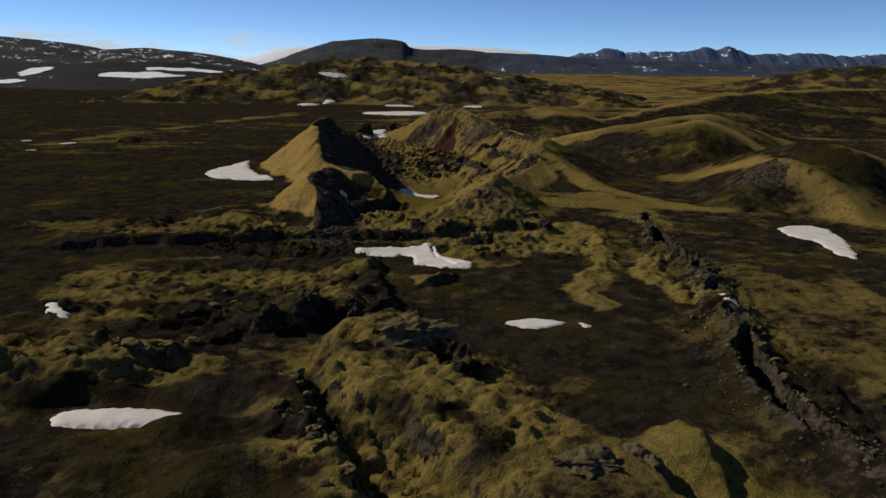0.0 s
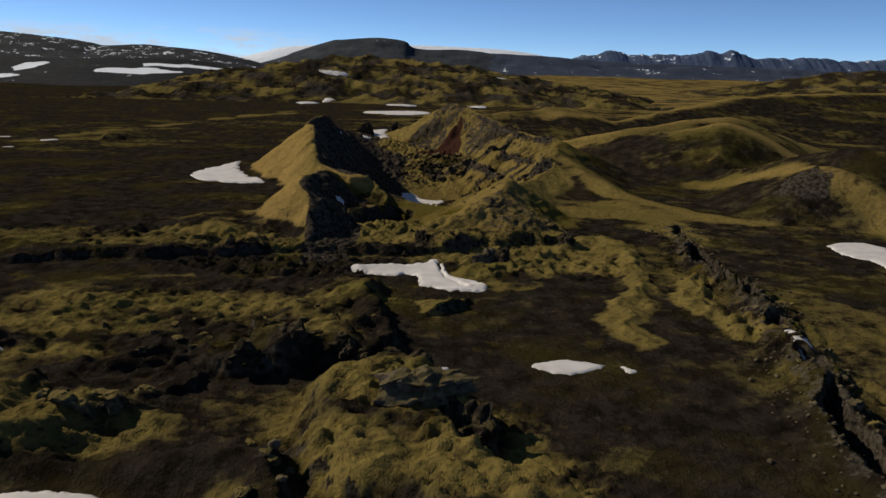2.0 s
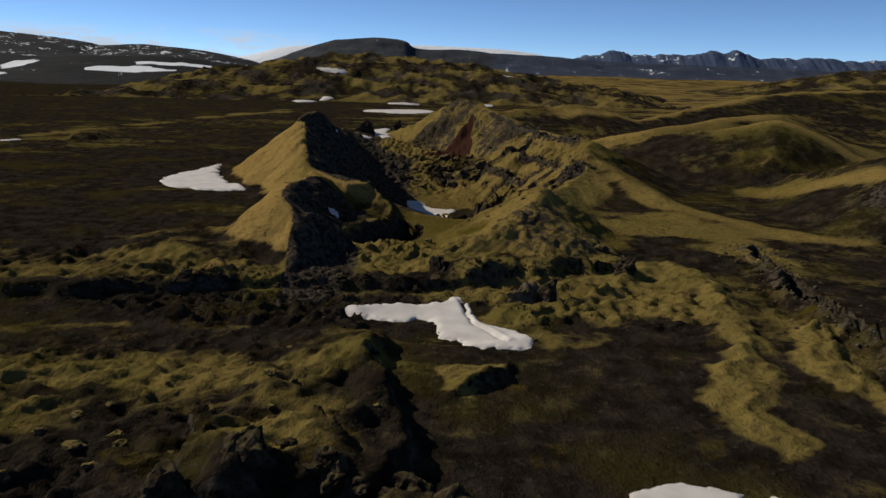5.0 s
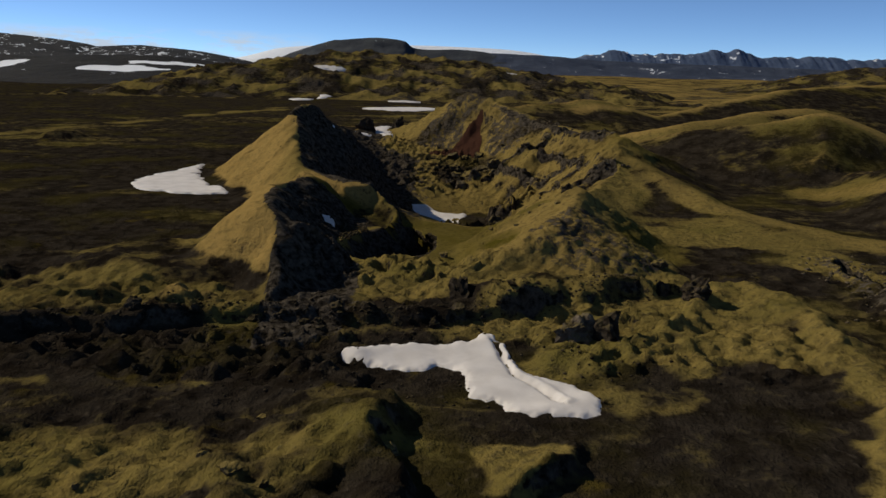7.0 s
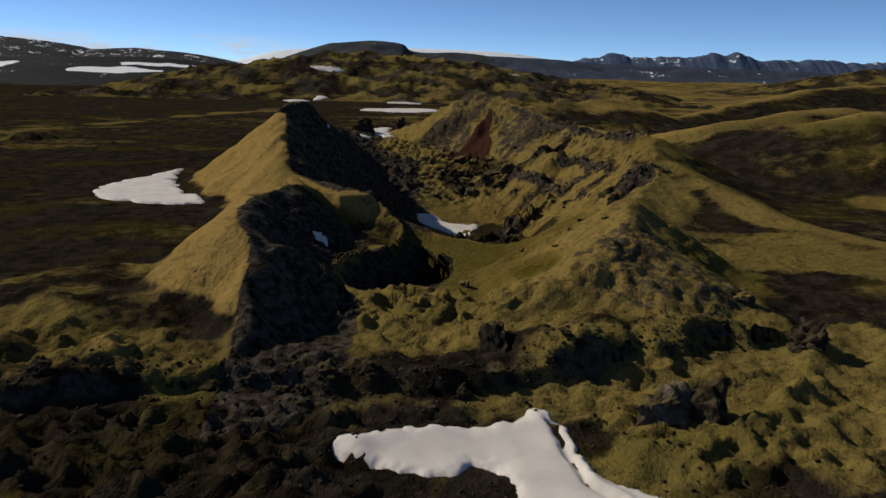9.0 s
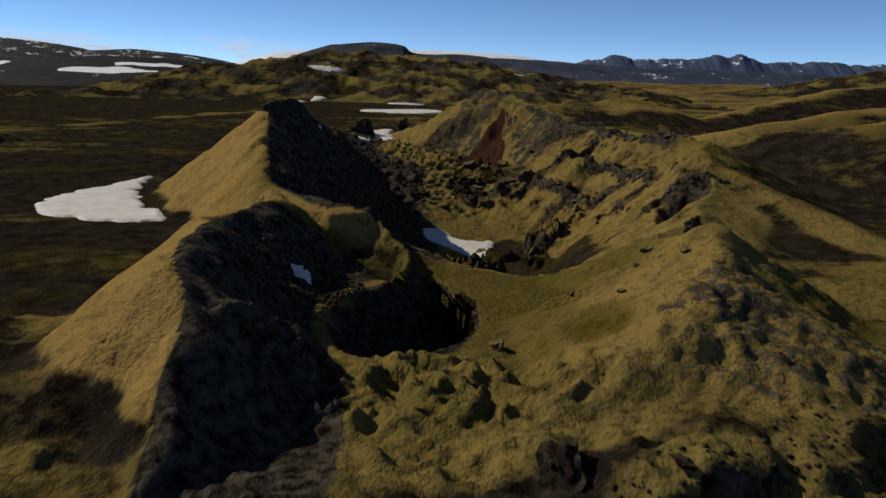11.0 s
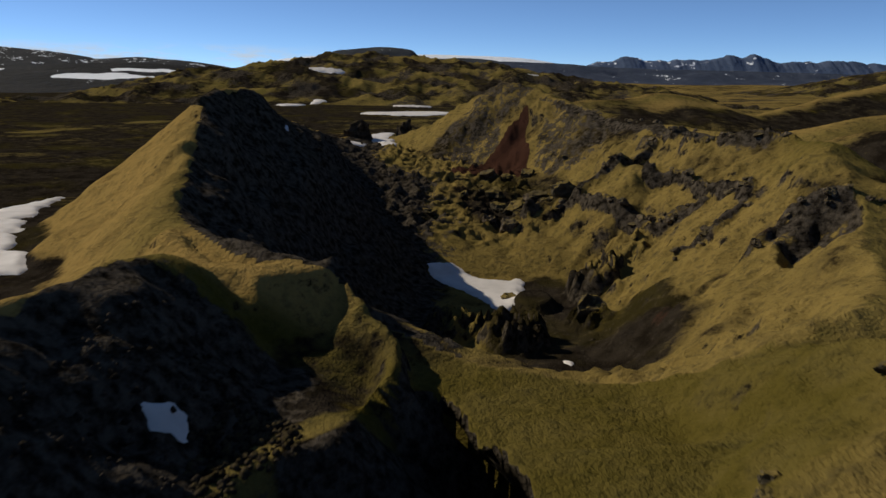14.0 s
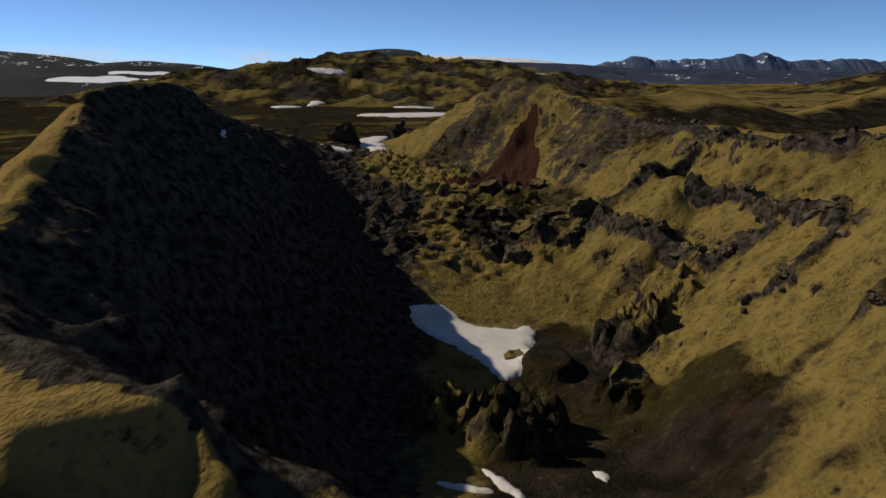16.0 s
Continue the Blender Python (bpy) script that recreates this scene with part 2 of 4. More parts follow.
# hills by the right: crest x, y, height; slopes right and left of the run
HILLS = {
    "near_cone": (smooth_line([(122, 376, 2), (134, 346, 11), (143, 324, 18), (151, 311, 21.5), (164, 304, 20.5), (176, 294, 15), (186, 280, 6)]), 0.45, 0.40),
    "open_rim": (smooth_line([(110, 350, -1), (119, 336, 6.0), (125, 318, 10.5), (128, 302, 14.5), (131, 290, 17.0), (137, 279, 14.5), (141, 266, 8), (144, 250, -1)]), 0.60, 0.25),
    "long_ridge": (smooth_line([(62, 458, 0), (84, 442, 9.5), (104, 428, 15), (124, 416, 19), (137, 413, 23.2), (150, 405, 20), (164, 394, 13), (178, 382, 5)]), 0.34, 0.42),
    "mounds": (smooth_line([(18, 548, 14), (46, 570, 16.5), (64, 580, 17), (77, 585, 19.5), (98, 590, 17.5), (122, 602, 8)]), 0.22, 0.26),
    "back_ridge": (smooth_line([(70, 478, 6), (84, 466, 10), (99, 462, 13.5), (125, 470, 17.5), (150, 482, 20), (172, 492, 21), (196, 500, 15), (220, 505, 6)]), 0.3, 0.36),
    "spur": (smooth_line([(51, 356, 11.5), (54, 346, 8.9), (58, 333, 5.6), (61.5, 322, 3.2), (67, 309, 2.2), (73, 296, 1.8), (84, 282, 1.0), (98, 270, 0.2)]), 0.34, 0.36),
    "far_ridge": (smooth_line([(70, 560, 5), (120, 585, 10), (180, 620, 19), (250, 680, 27), (330, 720, 30), (430, 760, 32)]), 0.22, 0.3),
}


def plain(x, y):
    """The lava plain without the craters and hills, and how much of it is broken lava (0 to 1)."""
    far = step(500, 1200, np.hypot(x, y - 200))
    z = 0.35 * fbm(x, y, 40, 3, 3) + 4.0 * far * fbm(x, y, 420, 3, 5)
    for line, steep, gentle in SCARPS:
        d, s, (h,) = along(x + 2.6 * fbm(x, y, 13, 3, 21), y + 2.6 * fbm(x, y, 13, 3, 22), line)
        h = h * (0.78 + 0.45 * gnoise(x / 11, y / 11, 25)) + 0.5 * np.abs(fbm(x, y, 4, 2, 26))
        z = smax(z, h - np.where(s > 0, gentle * d, steep * np.maximum(d - 0.6, 0)), 0.5)
    d, s, (h,) = along(x, y, PLATEAU)
    z = smax(z, h - 0.9 * np.maximum(d - 7 - 2 * fbm(x, y, 9, 2, 8), 0) ** 1.15, 0.8)
    d, s, (h,) = along(x + 1.0 * fbm(x, y, 5, 2, 31), y, CRACK)
    z = smax(z, h - 0.55 * d, 0.6)
    gape = np.clip(1.0 + 2.4 * gnoise(x / 16, y / 15, 77), 0, 2.9) * (1 - spot(x, y, 63, 154, 4, 7))        # half width of the open crack
    z = z - 6.0 * (1 - step(gape, gape + 0.8, np.where(d < 60, np.abs(s * d - 0.6), 99))) * step(0.1, 0.45, gape) * (y > 90) * (y < 262)
    for line in BANDS:
        d, s, (h,) = along(x + 2.6 * fbm(x, y, 8, 3, 41), y + 2.6 * fbm(x, y, 8, 3, 42), line)
        z = smax(z, 0.72 * h - 0.36 * d + 0.35 * fbm(x, y, 4, 3, 43), 0.7)
    for cx, cy, rx, ry, level in FLATS:
        w = spot(x, y, cx, cy, rx, ry)
        z = z * (1 - w) + level * w
    z = z + 3.0 * spot(x, y, -192, 482, 10, 8)
    # the small pyramid of moss, and hollows
    wx, wy = x + 1.2 * fbm(x, y, 7, 2, 45), y + 1.2 * fbm(x, y, 7, 2, 46)
    d = np.maximum((wx - 35) * 0.95, -(wx - 35) * 0.30) + 0.30 * np.maximum(wy - 88, 0) + 0.34 * np.maximum(88 - wy, 0)
    z = smax(z, 4.4 - d, 0.4)
    z = z - 0.5 * spot(x, y, -44, 98, 28, 15) - 1.0 * spot(x, y, -8, 199, 17, 10, -20) - 0.4 * spot(x, y, 22, 145, 26, 30) - 2.4 * spot(x, y, -6, 295, 20, 11)
    return z


def hummocks(x, y):
    """Weight of the rough mossy lava."""
    w = np.full(x.shape, 0.35)
    for a in ((-48, 162, 42, 30), (-2, 104, 24, 34), (-62, 118, 24, 14), (14, 217, 24, 14), (-60, 222, 45, 9), (-100, 232, 40, 13), (28, 208, 20, 14), (-24, 203, 46, 9), (64, 160, 9, 90), (-5, 230, 22, 9)):
        w = np.maximum(w, spot(x, y, *a))
    for a in ((-6, 199, 17, 12), (22, 150, 24, 46), (-42, 99, 22, 10), (98, 215, 26, 45), (82, 320, 30, 60), (-90, 350, 30, 50), (-8, 284, 24, 22)):
        w = w * (1 - 0.9 * spot(x, y, *a))
    return w


def landforms(x, y):
    """Heights, and which landform each place belongs to: 0 plain, 1 great crater, 2 fore crater, 3.. hills."""
    base = plain(x, y)
    rough = hummocks(x, y)
    near = 1 - step(600, 1500, np.hypot(x, y - 200))
    wx, wy = x + 2.2 * fbm(x, y, 15, 3, 51), y + 2.2 * fbm(x, y, 15, 3, 52)
    kind = np.zeros(x.shape, int)
    lx, ly = x / 1.7 + 0.9 * fbm(x, y, 14, 2, 63), y + 0.9 * fbm(x, y, 14, 2, 64)
    lump = rough * near * (1.25 * (billow(lx, ly, 7.5, 4, 61, 0.52) - 0.95) * np.clip(0.6 + 1.1 * gnoise(x / 24, y / 15, 67), 0.08, 1.5) + 0.75 * fbm(x, y, 3.2, 3, 66) + 0.26 * (billow(x, y, 2.6, 2, 68) - 0.8))
    lump = lump + 1.2 * (billow(x, y, 4.4, 3, 69, 0.55) - 0.9) * np.clip(0.6 + 1.2 * gnoise(x / 12, y / 12, 70), 0.1, 1.2) * np.maximum(spot(x, y, -2, 104, 22, 32), 0.5 * spot(x, y, -62, 118, 26, 12))
    lump = lump + 1.1 * (billow(x, y, 4.0, 3, 72, 0.55) - 0.9) * spot(x, y, -22, 203, 50, 10) * (1 - 0.85 * spot(x, y, -7, 200, 16, 11))
    z = base + lump + 0.10 * near * fbm(x, y, 2.0, 2, 71)
    # hills
    for k, (line, right, left) in enumerate(HILLS.values()):
        d, s, (h,) = along(x + 5 * fbm(x, y, 40, 2, 81), y + 5 * fbm(x, y, 40, 2, 82), line)
        hill = h - np.sqrt(d * d + 9) * np.where(s > 0, left, right) + 1.0 + 0.35 * fbm(x, y, 9, 3, 84)
        kind = np.where(hill > z + 0.25, 3 + k, kind)
        z = smax(z, hill, 2.5)
    # hummocky apron round the foot of the fore crater
    z = z + 3.0 * (1 - step(0.35, 1.15, np.hypot((x + 60) / 24, (y - 247) / 22))) * (1 + 0.25 * fbm(x, y, 9, 3, 86))
    # great crater
    d, s, _ = along(wx, wy, GREAT_RIM, True)
    h, si, so = (blended(wx, wy, GREAT_RIM, k) for k in (2, 3, 4))
    ins = inside(wx, wy, GREAT_RIM)
    soft = np.sqrt(d * d + 0.6) - 0.77
    crag = 1.5 * fbm(x, y, 11, 4, 91, 0.55) + 1.1 * np.abs(fbm(x, y, 4.5, 3, 95)) * step(-0.25, 0.35, gnoise(x / 17, y / 17, 96))
    outer = h - so * soft + 0.22 * fbm(x, y, 6, 3, 93)
    kind = np.where(~ins & (outer > z + 0.3), 1, kind)
    before = z
    z_out = smax(z, outer, 1.2)
    fd, _, (fz,) = along(x, y, FLOOR_LINE)
    floor = fz + 0.04 * fd + 1.9 * (billow(x, y, 6, 3, 97) - 0.7) * step(395, 412, y)
    wall = h - si * 1.08 * soft + crag * step(0.5, 6, d)
    z_in = smax(floor, wall, 2.5)
    z_in = z_in + 3.5 * spot(x, y, 14, 408, 15, 16) + (4.6 * spot(x, y, -5, 352, 6, 7) + 3.4 * spot(x, y, -15, 356, 5, 6)) * (0.1 + 0.75 * billow(x, y, 3.6, 3, 99)) + 2.0 * spot(x, y, 1, 373, 4, 5)
    z_in = z_in + (5.5 * spot(x, y, 12.5, 377, 5, 6) + 3.0 * spot(x, y, 20, 384, 5, 6) + 2.5 * spot(x, y, 9, 361, 4, 5)) * (0.1 + 0.7 * billow(x, y, 4.2, 3, 98))
    z_in = z_in - 3.0 * spot(x + 1.5 * fbm(x, y, 6, 2, 125), y + 1.5 * fbm(x, y, 6, 2, 126), 40, 341, 8, 6, 20)
    z_in = smax(z_in, before - 1.1 * d, 0.6)
    for line in LEDGES:
        ld, ls, _ = along(x + 1.6 * fbm(x, y, 7, 2, 121), y + 1.6 * fbm(x, y, 7, 2, 122), line)
        z_in = z_in + (1.9 + 1.3 * gnoise(x / 5, y / 5, 123)) * (1 - step(0.2, 2.2, ld))
    z = np.where(ins, z_in, z_out) 
    away = np.where(ins, d, 0.0)                   # how far inside the great rim
    kind = np.where(ins, 1, kind)
    # fore crater
    d, s, (h,) = along(wx, wy, LEFT_ARM)
    soft = np.sqrt(d * d + 0.5) - 0.7
    arm = h - np.where(s > 0, 0.80 * soft, 0.86 * soft) + 0.2 * fbm(x, y, 5, 3, 101) + np.where(s > 0, 0, 0.9) * fbm(x, y, 6, 4, 102) * step(0.3, 3, d)
    zone = ~ins | (y < 318)
    kind = np.where((arm > z + 0.3) & zone & ~ins, 2, kind)
    z = smax(z, arm - 0.9 * away, 0.8)
    # a level crest between the two rims, whose face falls into the fore crater and breaks off at the tongue's edge
    tx, ty = x + 0.5 * fbm(x, y, 4, 3, 103), y + 0.5 * fbm(x, y, 4, 3, 104)
    crest_y, crest_z = np.interp(tx, *SADDLE_Y), np.interp(tx, *SADDLE_Z)
    drop = np.maximum(crest_y - ty, 0)
    arm = crest_z - 0.12 * np.minimum(drop, 3) - 0.66 * np.maximum(drop - 2.5, 0) - 0.034 * np.maximum(drop - 1.5, 0) * np.clip(tx + 40, 0, 17)
    arm = arm - 1.5 * np.maximum(ty - crest_y, 0) - 0.8 * np.maximum(-47 - tx, 0) - 1.7 * np.maximum(tx + 28, 0) * (ty > 306)
    d, s, (h,) = along(tx, ty, TONGUE)
    arm = np.where(d < 4, np.maximum(arm, h - 0.15 - 0.9 * d), arm)
    east = (s > 0) & (d < 500) & (ty < 313)
    arm = np.where(east, np.minimum(arm, np.interp(ty, [285, 290, 301, 310], [-0.4, -0.2, 1.3, 7.0])) - 1.7 * np.maximum(d - 0.3, 0), arm)
    arm = np.where((d > 500) | (tx < -52) | (ty < 280), -50, arm) + 0.25 * fbm(x, y, 3, 3, 106) + 0.5 * np.exp(-(d / 1.2) ** 2) * billow(x, y, 2.2, 2, 107)
    kind = np.where((arm > z + 0.1) & ~ins, 2, kind)
    z = smax(z, arm, 0.5)
    d, s, (h,) = along(wx, wy, RIGHT_ARM)
    soft = np.sqrt(d * d + 0.8) - 0.9
    arm = h - np.where(s > 0, 0.62 - 0.20 * step(262, 246, y), 0.37 + 0.22 * step(268, 275, y)) * soft + 0.5 * fbm(x, y, 3.2, 3, 105) * np.where(s > 0, 1.0, 0.4)
    kind = np.where((arm > z + 0.3) & ~ins, 2, kind)
    z = smax(z, arm - 0.9 * away, 0.8)
    # the lip before the pit, and lumps on the flank
    lip = spot(x, y, -17, 244, 19, 9)
    z = np.where(ins, z, z + lip * (1.2 + 1.7 * (billow(x, y, 4.5, 3, 131) - 0.85)))
    flank = spot(x, y, 18, 249, 16, 14) * (~ins)
    z = z + flank * 0.5 * (billow(x, y, 2.2, 2, 133) - 0.8) - 0.9 * spot(x, y, 2.2, 256, 3.8, 5.0) * (~ins)
    # the pit of the fore crater
    px, py = (x - PIT[0]) / PIT[2], (y - PIT[1]) / PIT[3]
    r = np.hypot(px, py) * (1 + 0.12 * fbm(x, y, 9, 2, 111))
    lobe = np.hypot((x + 18.4) / 4.8, (y - 286) / 11.5) * (1 + 0.12 * fbm(x, y, 7, 2, 112)) + 0.06
    r = -0.10 * np.logaddexp(-r / 0.10, -lobe / 0.10)
    bowl = spot(x, y, -22, 262, 24, 30)
    kind = np.where((bowl > 0.02) & ~ins, 2, kind)
    z = z + (0.25 + 0.35 * gnoise(x / 4, y / 4, 113)) * np.exp(-((r - 1.12) / 0.10) ** 2) * step(-14, -19, x) * (~ins)
    edge = 0.80 + 0.14 * step(-21, -14, x)
    sunk = 13 * (1 - step(edge, 1.03 - 0.02 * step(-21, -14, x), r))
    z = z - sunk
    return z, kind, sunk


def cover(x, y, z):
    """How mossy, how golden, how bare and shade-darkened and how red each place is, 0 to 1."""
    d, _, _ = along(x, y, GREAT_RIM, True)
    ins = inside(x, y, GREAT_RIM)
    far = step(450, 900, y)
    moss = 0.27 - 0.10 * step(-30, -90, x) + (0.34 - 0.12 * step(-60, -120, x)) * fbm(x / 2.2, y, 26, 4, 141, 0.6) + 0.20 * fbm(x / 2.6, y, 120, 3, 145) + 0.34 * step(600, 950, y) * step(-50, 250, x) - 0.10 * far * step(-60, -300, x)
    for a in ((-48, 165, 46, 27, 0.40), (-4, 104, 22, 32, 0.72), (-62, 118, 26, 12, 0.6), (15, 217, 24, 12, 0.85), (14, 197, 11, 9, 0.6), (26, 210, 20, 13, 0.82), (36, 228, 12, 9, 0.8), (-100, 232, 38, 9, 0.5),
              (-62, 222, 45, 9, 0.58), (-18, 240, 22, 14, 1.0), (34, 89, 8, 9, 0.95), (20, 262, 24, 30, 0.75), (-3, 258, 13, 15, 0.9), (66, 283, 34, 14, 0.80), (70, 256, 8, 16, 0.8), (66, 180, 9, 60, 0.35), (92, 172, 12, 20, 0.7), (82, 130, 18, 50, 0.48), (-1.5, 173.5, 3, 5, 0.95)):
        s = spot(x + 4 * fbm(x, y, 12, 3, 151), y + 4 * fbm(x, y, 12, 3, 152), *a[:4])
        moss = moss * (1 - s) + a[4] * s
    wd, _, _ = along(x + 8 * fbm(x, y, 30, 3, 189), y + 8 * fbm(x, y, 30, 3, 190), WEST_ARC)
    moss = np.maximum(moss, (0.62 + 0.3 * fbm(x, y, 22, 3, 191)) * (1 - step(4, 16, wd)))
    for a in ((-192, 482, 12, 10, 0.9), (-215, 480, 80, 12, 0.42), (-150, 620, 90, 20, 0.36), (-230, 560, 60, 16, 0.38)):
        s = spot(x + 12 * fbm(x, y, 30, 3, 153), y, *a[:4])
        moss = moss * (1 - s) + a[4] * s
    for a in ((-140, 320, 75, 70, 0.04), (24, 147, 24, 38, 0.16), (28, 190, 8, 12, 0.12), (46, 246, 14, 9, 0.2), (57, 320, 9, 15, 0.22), (-40, 96, 27, 15, 0.2), (100, 215, 26, 40, 0.30), (95, 370, 50, 46, 0.26), (98, 300, 16, 34, 0.24), (-24, 200, 45, 9, 0.05), (-90, 198, 40, 9, 0.08)):
        s = spot(x + 6 * fbm(x, y, 14, 3, 154), y + 6 * fbm(x, y, 14, 3, 155), *a[:4])
        moss = moss * (1 - s) + (a[4] + 0.28 * fbm(x / 2.5, y, 16, 4, 156, 0.6)) * s
    moss = moss + 0.6 * fbm(x / 2.2, y, 13, 3, 147) * spot(x, y, -50, 165, 50, 32) + 0.45 * fbm(x, y, 10, 3, 146) * spot(x, y, -4, 104, 24, 34)
    for line in BANDS:                             # winding bands of moss over the dark ground
        bd, _, _ = along(x + 3.0 * fbm(x, y, 8, 3, 41), y + 3.0 * fbm(x, y, 8, 3, 42), line)
        moss = np.maximum(moss, 0.90 * (1 - step(1.5, 7.5, bd)))
    cone = 1 - step(30 - 22 * step(20, 50, x), 50 - 32 * step(20, 50, x), d)
    moss = np.where(ins, 0.82 + 0.35 * fbm(x, y, 16, 3, 148), np.maximum(moss, 0.97 * cone * step(-0.5, 3, z)))
    # hills: mossy crests, with sunny tops and shaded flanks put into the colour
    crests = np.zeros(x.shape)
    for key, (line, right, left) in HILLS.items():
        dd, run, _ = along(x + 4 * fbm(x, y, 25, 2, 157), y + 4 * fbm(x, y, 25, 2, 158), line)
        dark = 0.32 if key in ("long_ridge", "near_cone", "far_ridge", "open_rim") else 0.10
        # near flanks and the spur darkened, for soil and shade together
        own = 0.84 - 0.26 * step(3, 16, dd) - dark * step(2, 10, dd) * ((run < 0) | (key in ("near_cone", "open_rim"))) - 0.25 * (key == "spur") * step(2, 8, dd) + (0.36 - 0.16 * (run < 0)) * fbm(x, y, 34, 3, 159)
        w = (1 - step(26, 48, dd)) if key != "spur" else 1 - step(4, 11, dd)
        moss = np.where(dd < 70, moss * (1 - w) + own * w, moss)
        # crest lines lightened as if sunlit
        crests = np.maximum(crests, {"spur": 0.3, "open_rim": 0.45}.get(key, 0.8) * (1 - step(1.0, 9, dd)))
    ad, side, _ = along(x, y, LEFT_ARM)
    moss = np.maximum(moss, 0.97 * (1 - step(14, 22, ad)) * step(2.5, 5, z))
    apron = spot(x + 3 * fbm(x, y, 10, 2, 183), y + 3 * fbm(x, y, 10, 2, 184), -64, 246, 24, 20) * step(4.5, 2.5, z)
    moss = moss * (1 - apron) + (0.46 + 0.35 * fbm(x, y, 12, 3, 185)) * apron
    gold = np.where(ins, 0.25, cone * step(-45, -62, x) * step(300, 320, y))
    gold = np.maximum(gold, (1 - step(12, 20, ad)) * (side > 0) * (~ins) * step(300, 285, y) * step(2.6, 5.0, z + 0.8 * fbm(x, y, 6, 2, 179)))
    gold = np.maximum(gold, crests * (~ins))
    # far plain paled towards tan, standing in for distance haze
    gold = np.maximum(gold, (0.40 + 0.3 * fbm(x / 2, y, 80, 2, 192)) * step(620, 1000, y) * step(-40, 200, x))
    # tan on the right arm; the saddle crest's sunlit strip is painted lighter
    gold = np.maximum(gold, np.maximum(0.4 * spot(x, y, 10, 262, 16, 26), spot(x, y, -39, 309, 14, 9)) * (~ins))
    # bare dark lava: outcrops, and shaded walls and pit with shade painted in
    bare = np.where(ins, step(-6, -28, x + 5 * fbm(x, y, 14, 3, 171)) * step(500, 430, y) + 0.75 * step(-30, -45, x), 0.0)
    # inner side of the left arm: rock, blackened to stand for deep shade
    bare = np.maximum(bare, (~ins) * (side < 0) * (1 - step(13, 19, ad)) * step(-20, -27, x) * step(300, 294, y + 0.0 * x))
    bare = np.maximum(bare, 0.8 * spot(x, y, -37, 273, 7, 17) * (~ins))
    bare = np.maximum(bare, 1.1 * spot(x + 1.5 * fbm(x, y, 5, 2, 177), y + 1.5 * fbm(x, y, 5, 2, 178), -58.5, 373, 5, 6))
    pr = np.hypot((x - PIT[0]) / PIT[2], (y - PIT[1]) / PIT[3])
    pr = -0.10 * np.logaddexp(-pr / 0.10, -(np.hypot((x + 18.4) / 4.8, (y - 286) / 11.5) + 0.06) / 0.10)
    # pit walls all dark rock, imitating the blackness of the shaded hole
    bare = np.maximum(bare, 1 - step(0.98, 1.08, pr))
    bare = np.maximum(bare, 0.62 * spot(x, y, -31.5, 283, 6, 9) * (~ins))
    for line in LEDGES:
        ld, _, _ = along(x + 1.6 * fbm(x, y, 7, 2, 121), y + 1.6 * fbm(x, y, 7, 2, 122), line)
        bare = np.maximum(bare, (0.66 + 0.35 * gnoise(x / 6, y / 6, 124)) * (1 - step(0.5, 2.2, ld)) * ins)
    bare = np.maximum(bare, ins * 0.8 * (1 - step(3, 7, d)) * step(0.8, 2.0, d) * step(5, 25, x) * step(380, 400, y))
    bare = np.maximum(bare, (0.75 + 0.4 * fbm(x, y, 6, 3, 176)) * ins * spot(x, y, 41, 346, 9, 4.5, -10))
    bare = np.maximum(bare, 0.49 * spot(x, y, 20, 250, 14, 15))
    bare = np.maximum(bare, step(700, 1050, y) * step(-40, 200, x) * (0.26 + 0.40 * fbm(x / 2.5, y, 60, 3, 186)))
    bare = np.maximum(bare, 0.66 * spot(x + 2 * fbm(x, y, 7, 2, 187), y + 2 * fbm(x, y, 7, 2, 188), 123, 286, 9, 10, 20))
    cd, _, _ = along(x, y, CRACK)
    bare = np.maximum(bare, 0.50 * (1 - step(2.5, 6.5, cd)))
    for a in ((-9, 500, 14, 18), (22, 470, 12, 24), (3, 512, 14, 12)):
        bare = np.maximum(bare, 0.56 * spot(x, y, *a))
    gd, _, _ = along(x, y, GULLY)
    moss = moss * (1 - 0.5 * (1 - step(0.6, 2.2, gd))) * (1 - 0.85 * ins * np.maximum(spot(x + 3 * fbm(x, y, 9, 2, 150), y, 5, 347, 17, 22), spot(x + 3 * fbm(x, y, 9, 2, 149), y, 4, 372, 9, 20)))
    moss = moss * (1 - 0.6 * spot(x, y, 2, 438, 16, 30)) * (1 - 0.95 * spot(x, y, -38, 285, 6, 11))
    # green moss of the bowl, darkened in colour for grazing light
    bowl = np.maximum(spot(x, y, -5, 287, 22, 20), 0.8 * spot(x, y, -6, 267, 8, 17)) * (~ins) * step(-24, -18, x)
    moss, gold = moss * (1 - bowl) + 0.9 * bowl, gold * (1 - bowl)
    edge = np.exp(-((pr - 1.14) / 0.12) ** 2) * (x < -21)
    moss, bare = np.maximum(moss, 0.95 * edge), bare * (1 - 0.9 * edge)
    red = 0.5 * (1 - step(0.5, 2.6, gd + 1.2 * fbm(x, y, 5, 2, 161))) + ins * (y > 466) * (1 - step(0.85, 1.1, np.abs(x - 11 + 0.48 * (500 - y) + 1.0 * fbm(x, y, 7, 3, 162)) / (0.9 + 0.40 * np.maximum(500 - y, 0)))) * step(503, 497, y)
    green = np.maximum(0.8 * bowl, 0.15 * spot(x + 5 * fbm(x, y, 14, 2, 181), y + 5 * fbm(x, y, 14, 2, 182), 66, 288, 40, 17))
    green = np.maximum(green, 0.5 * spot(x, y, 95, 370, 50, 46))
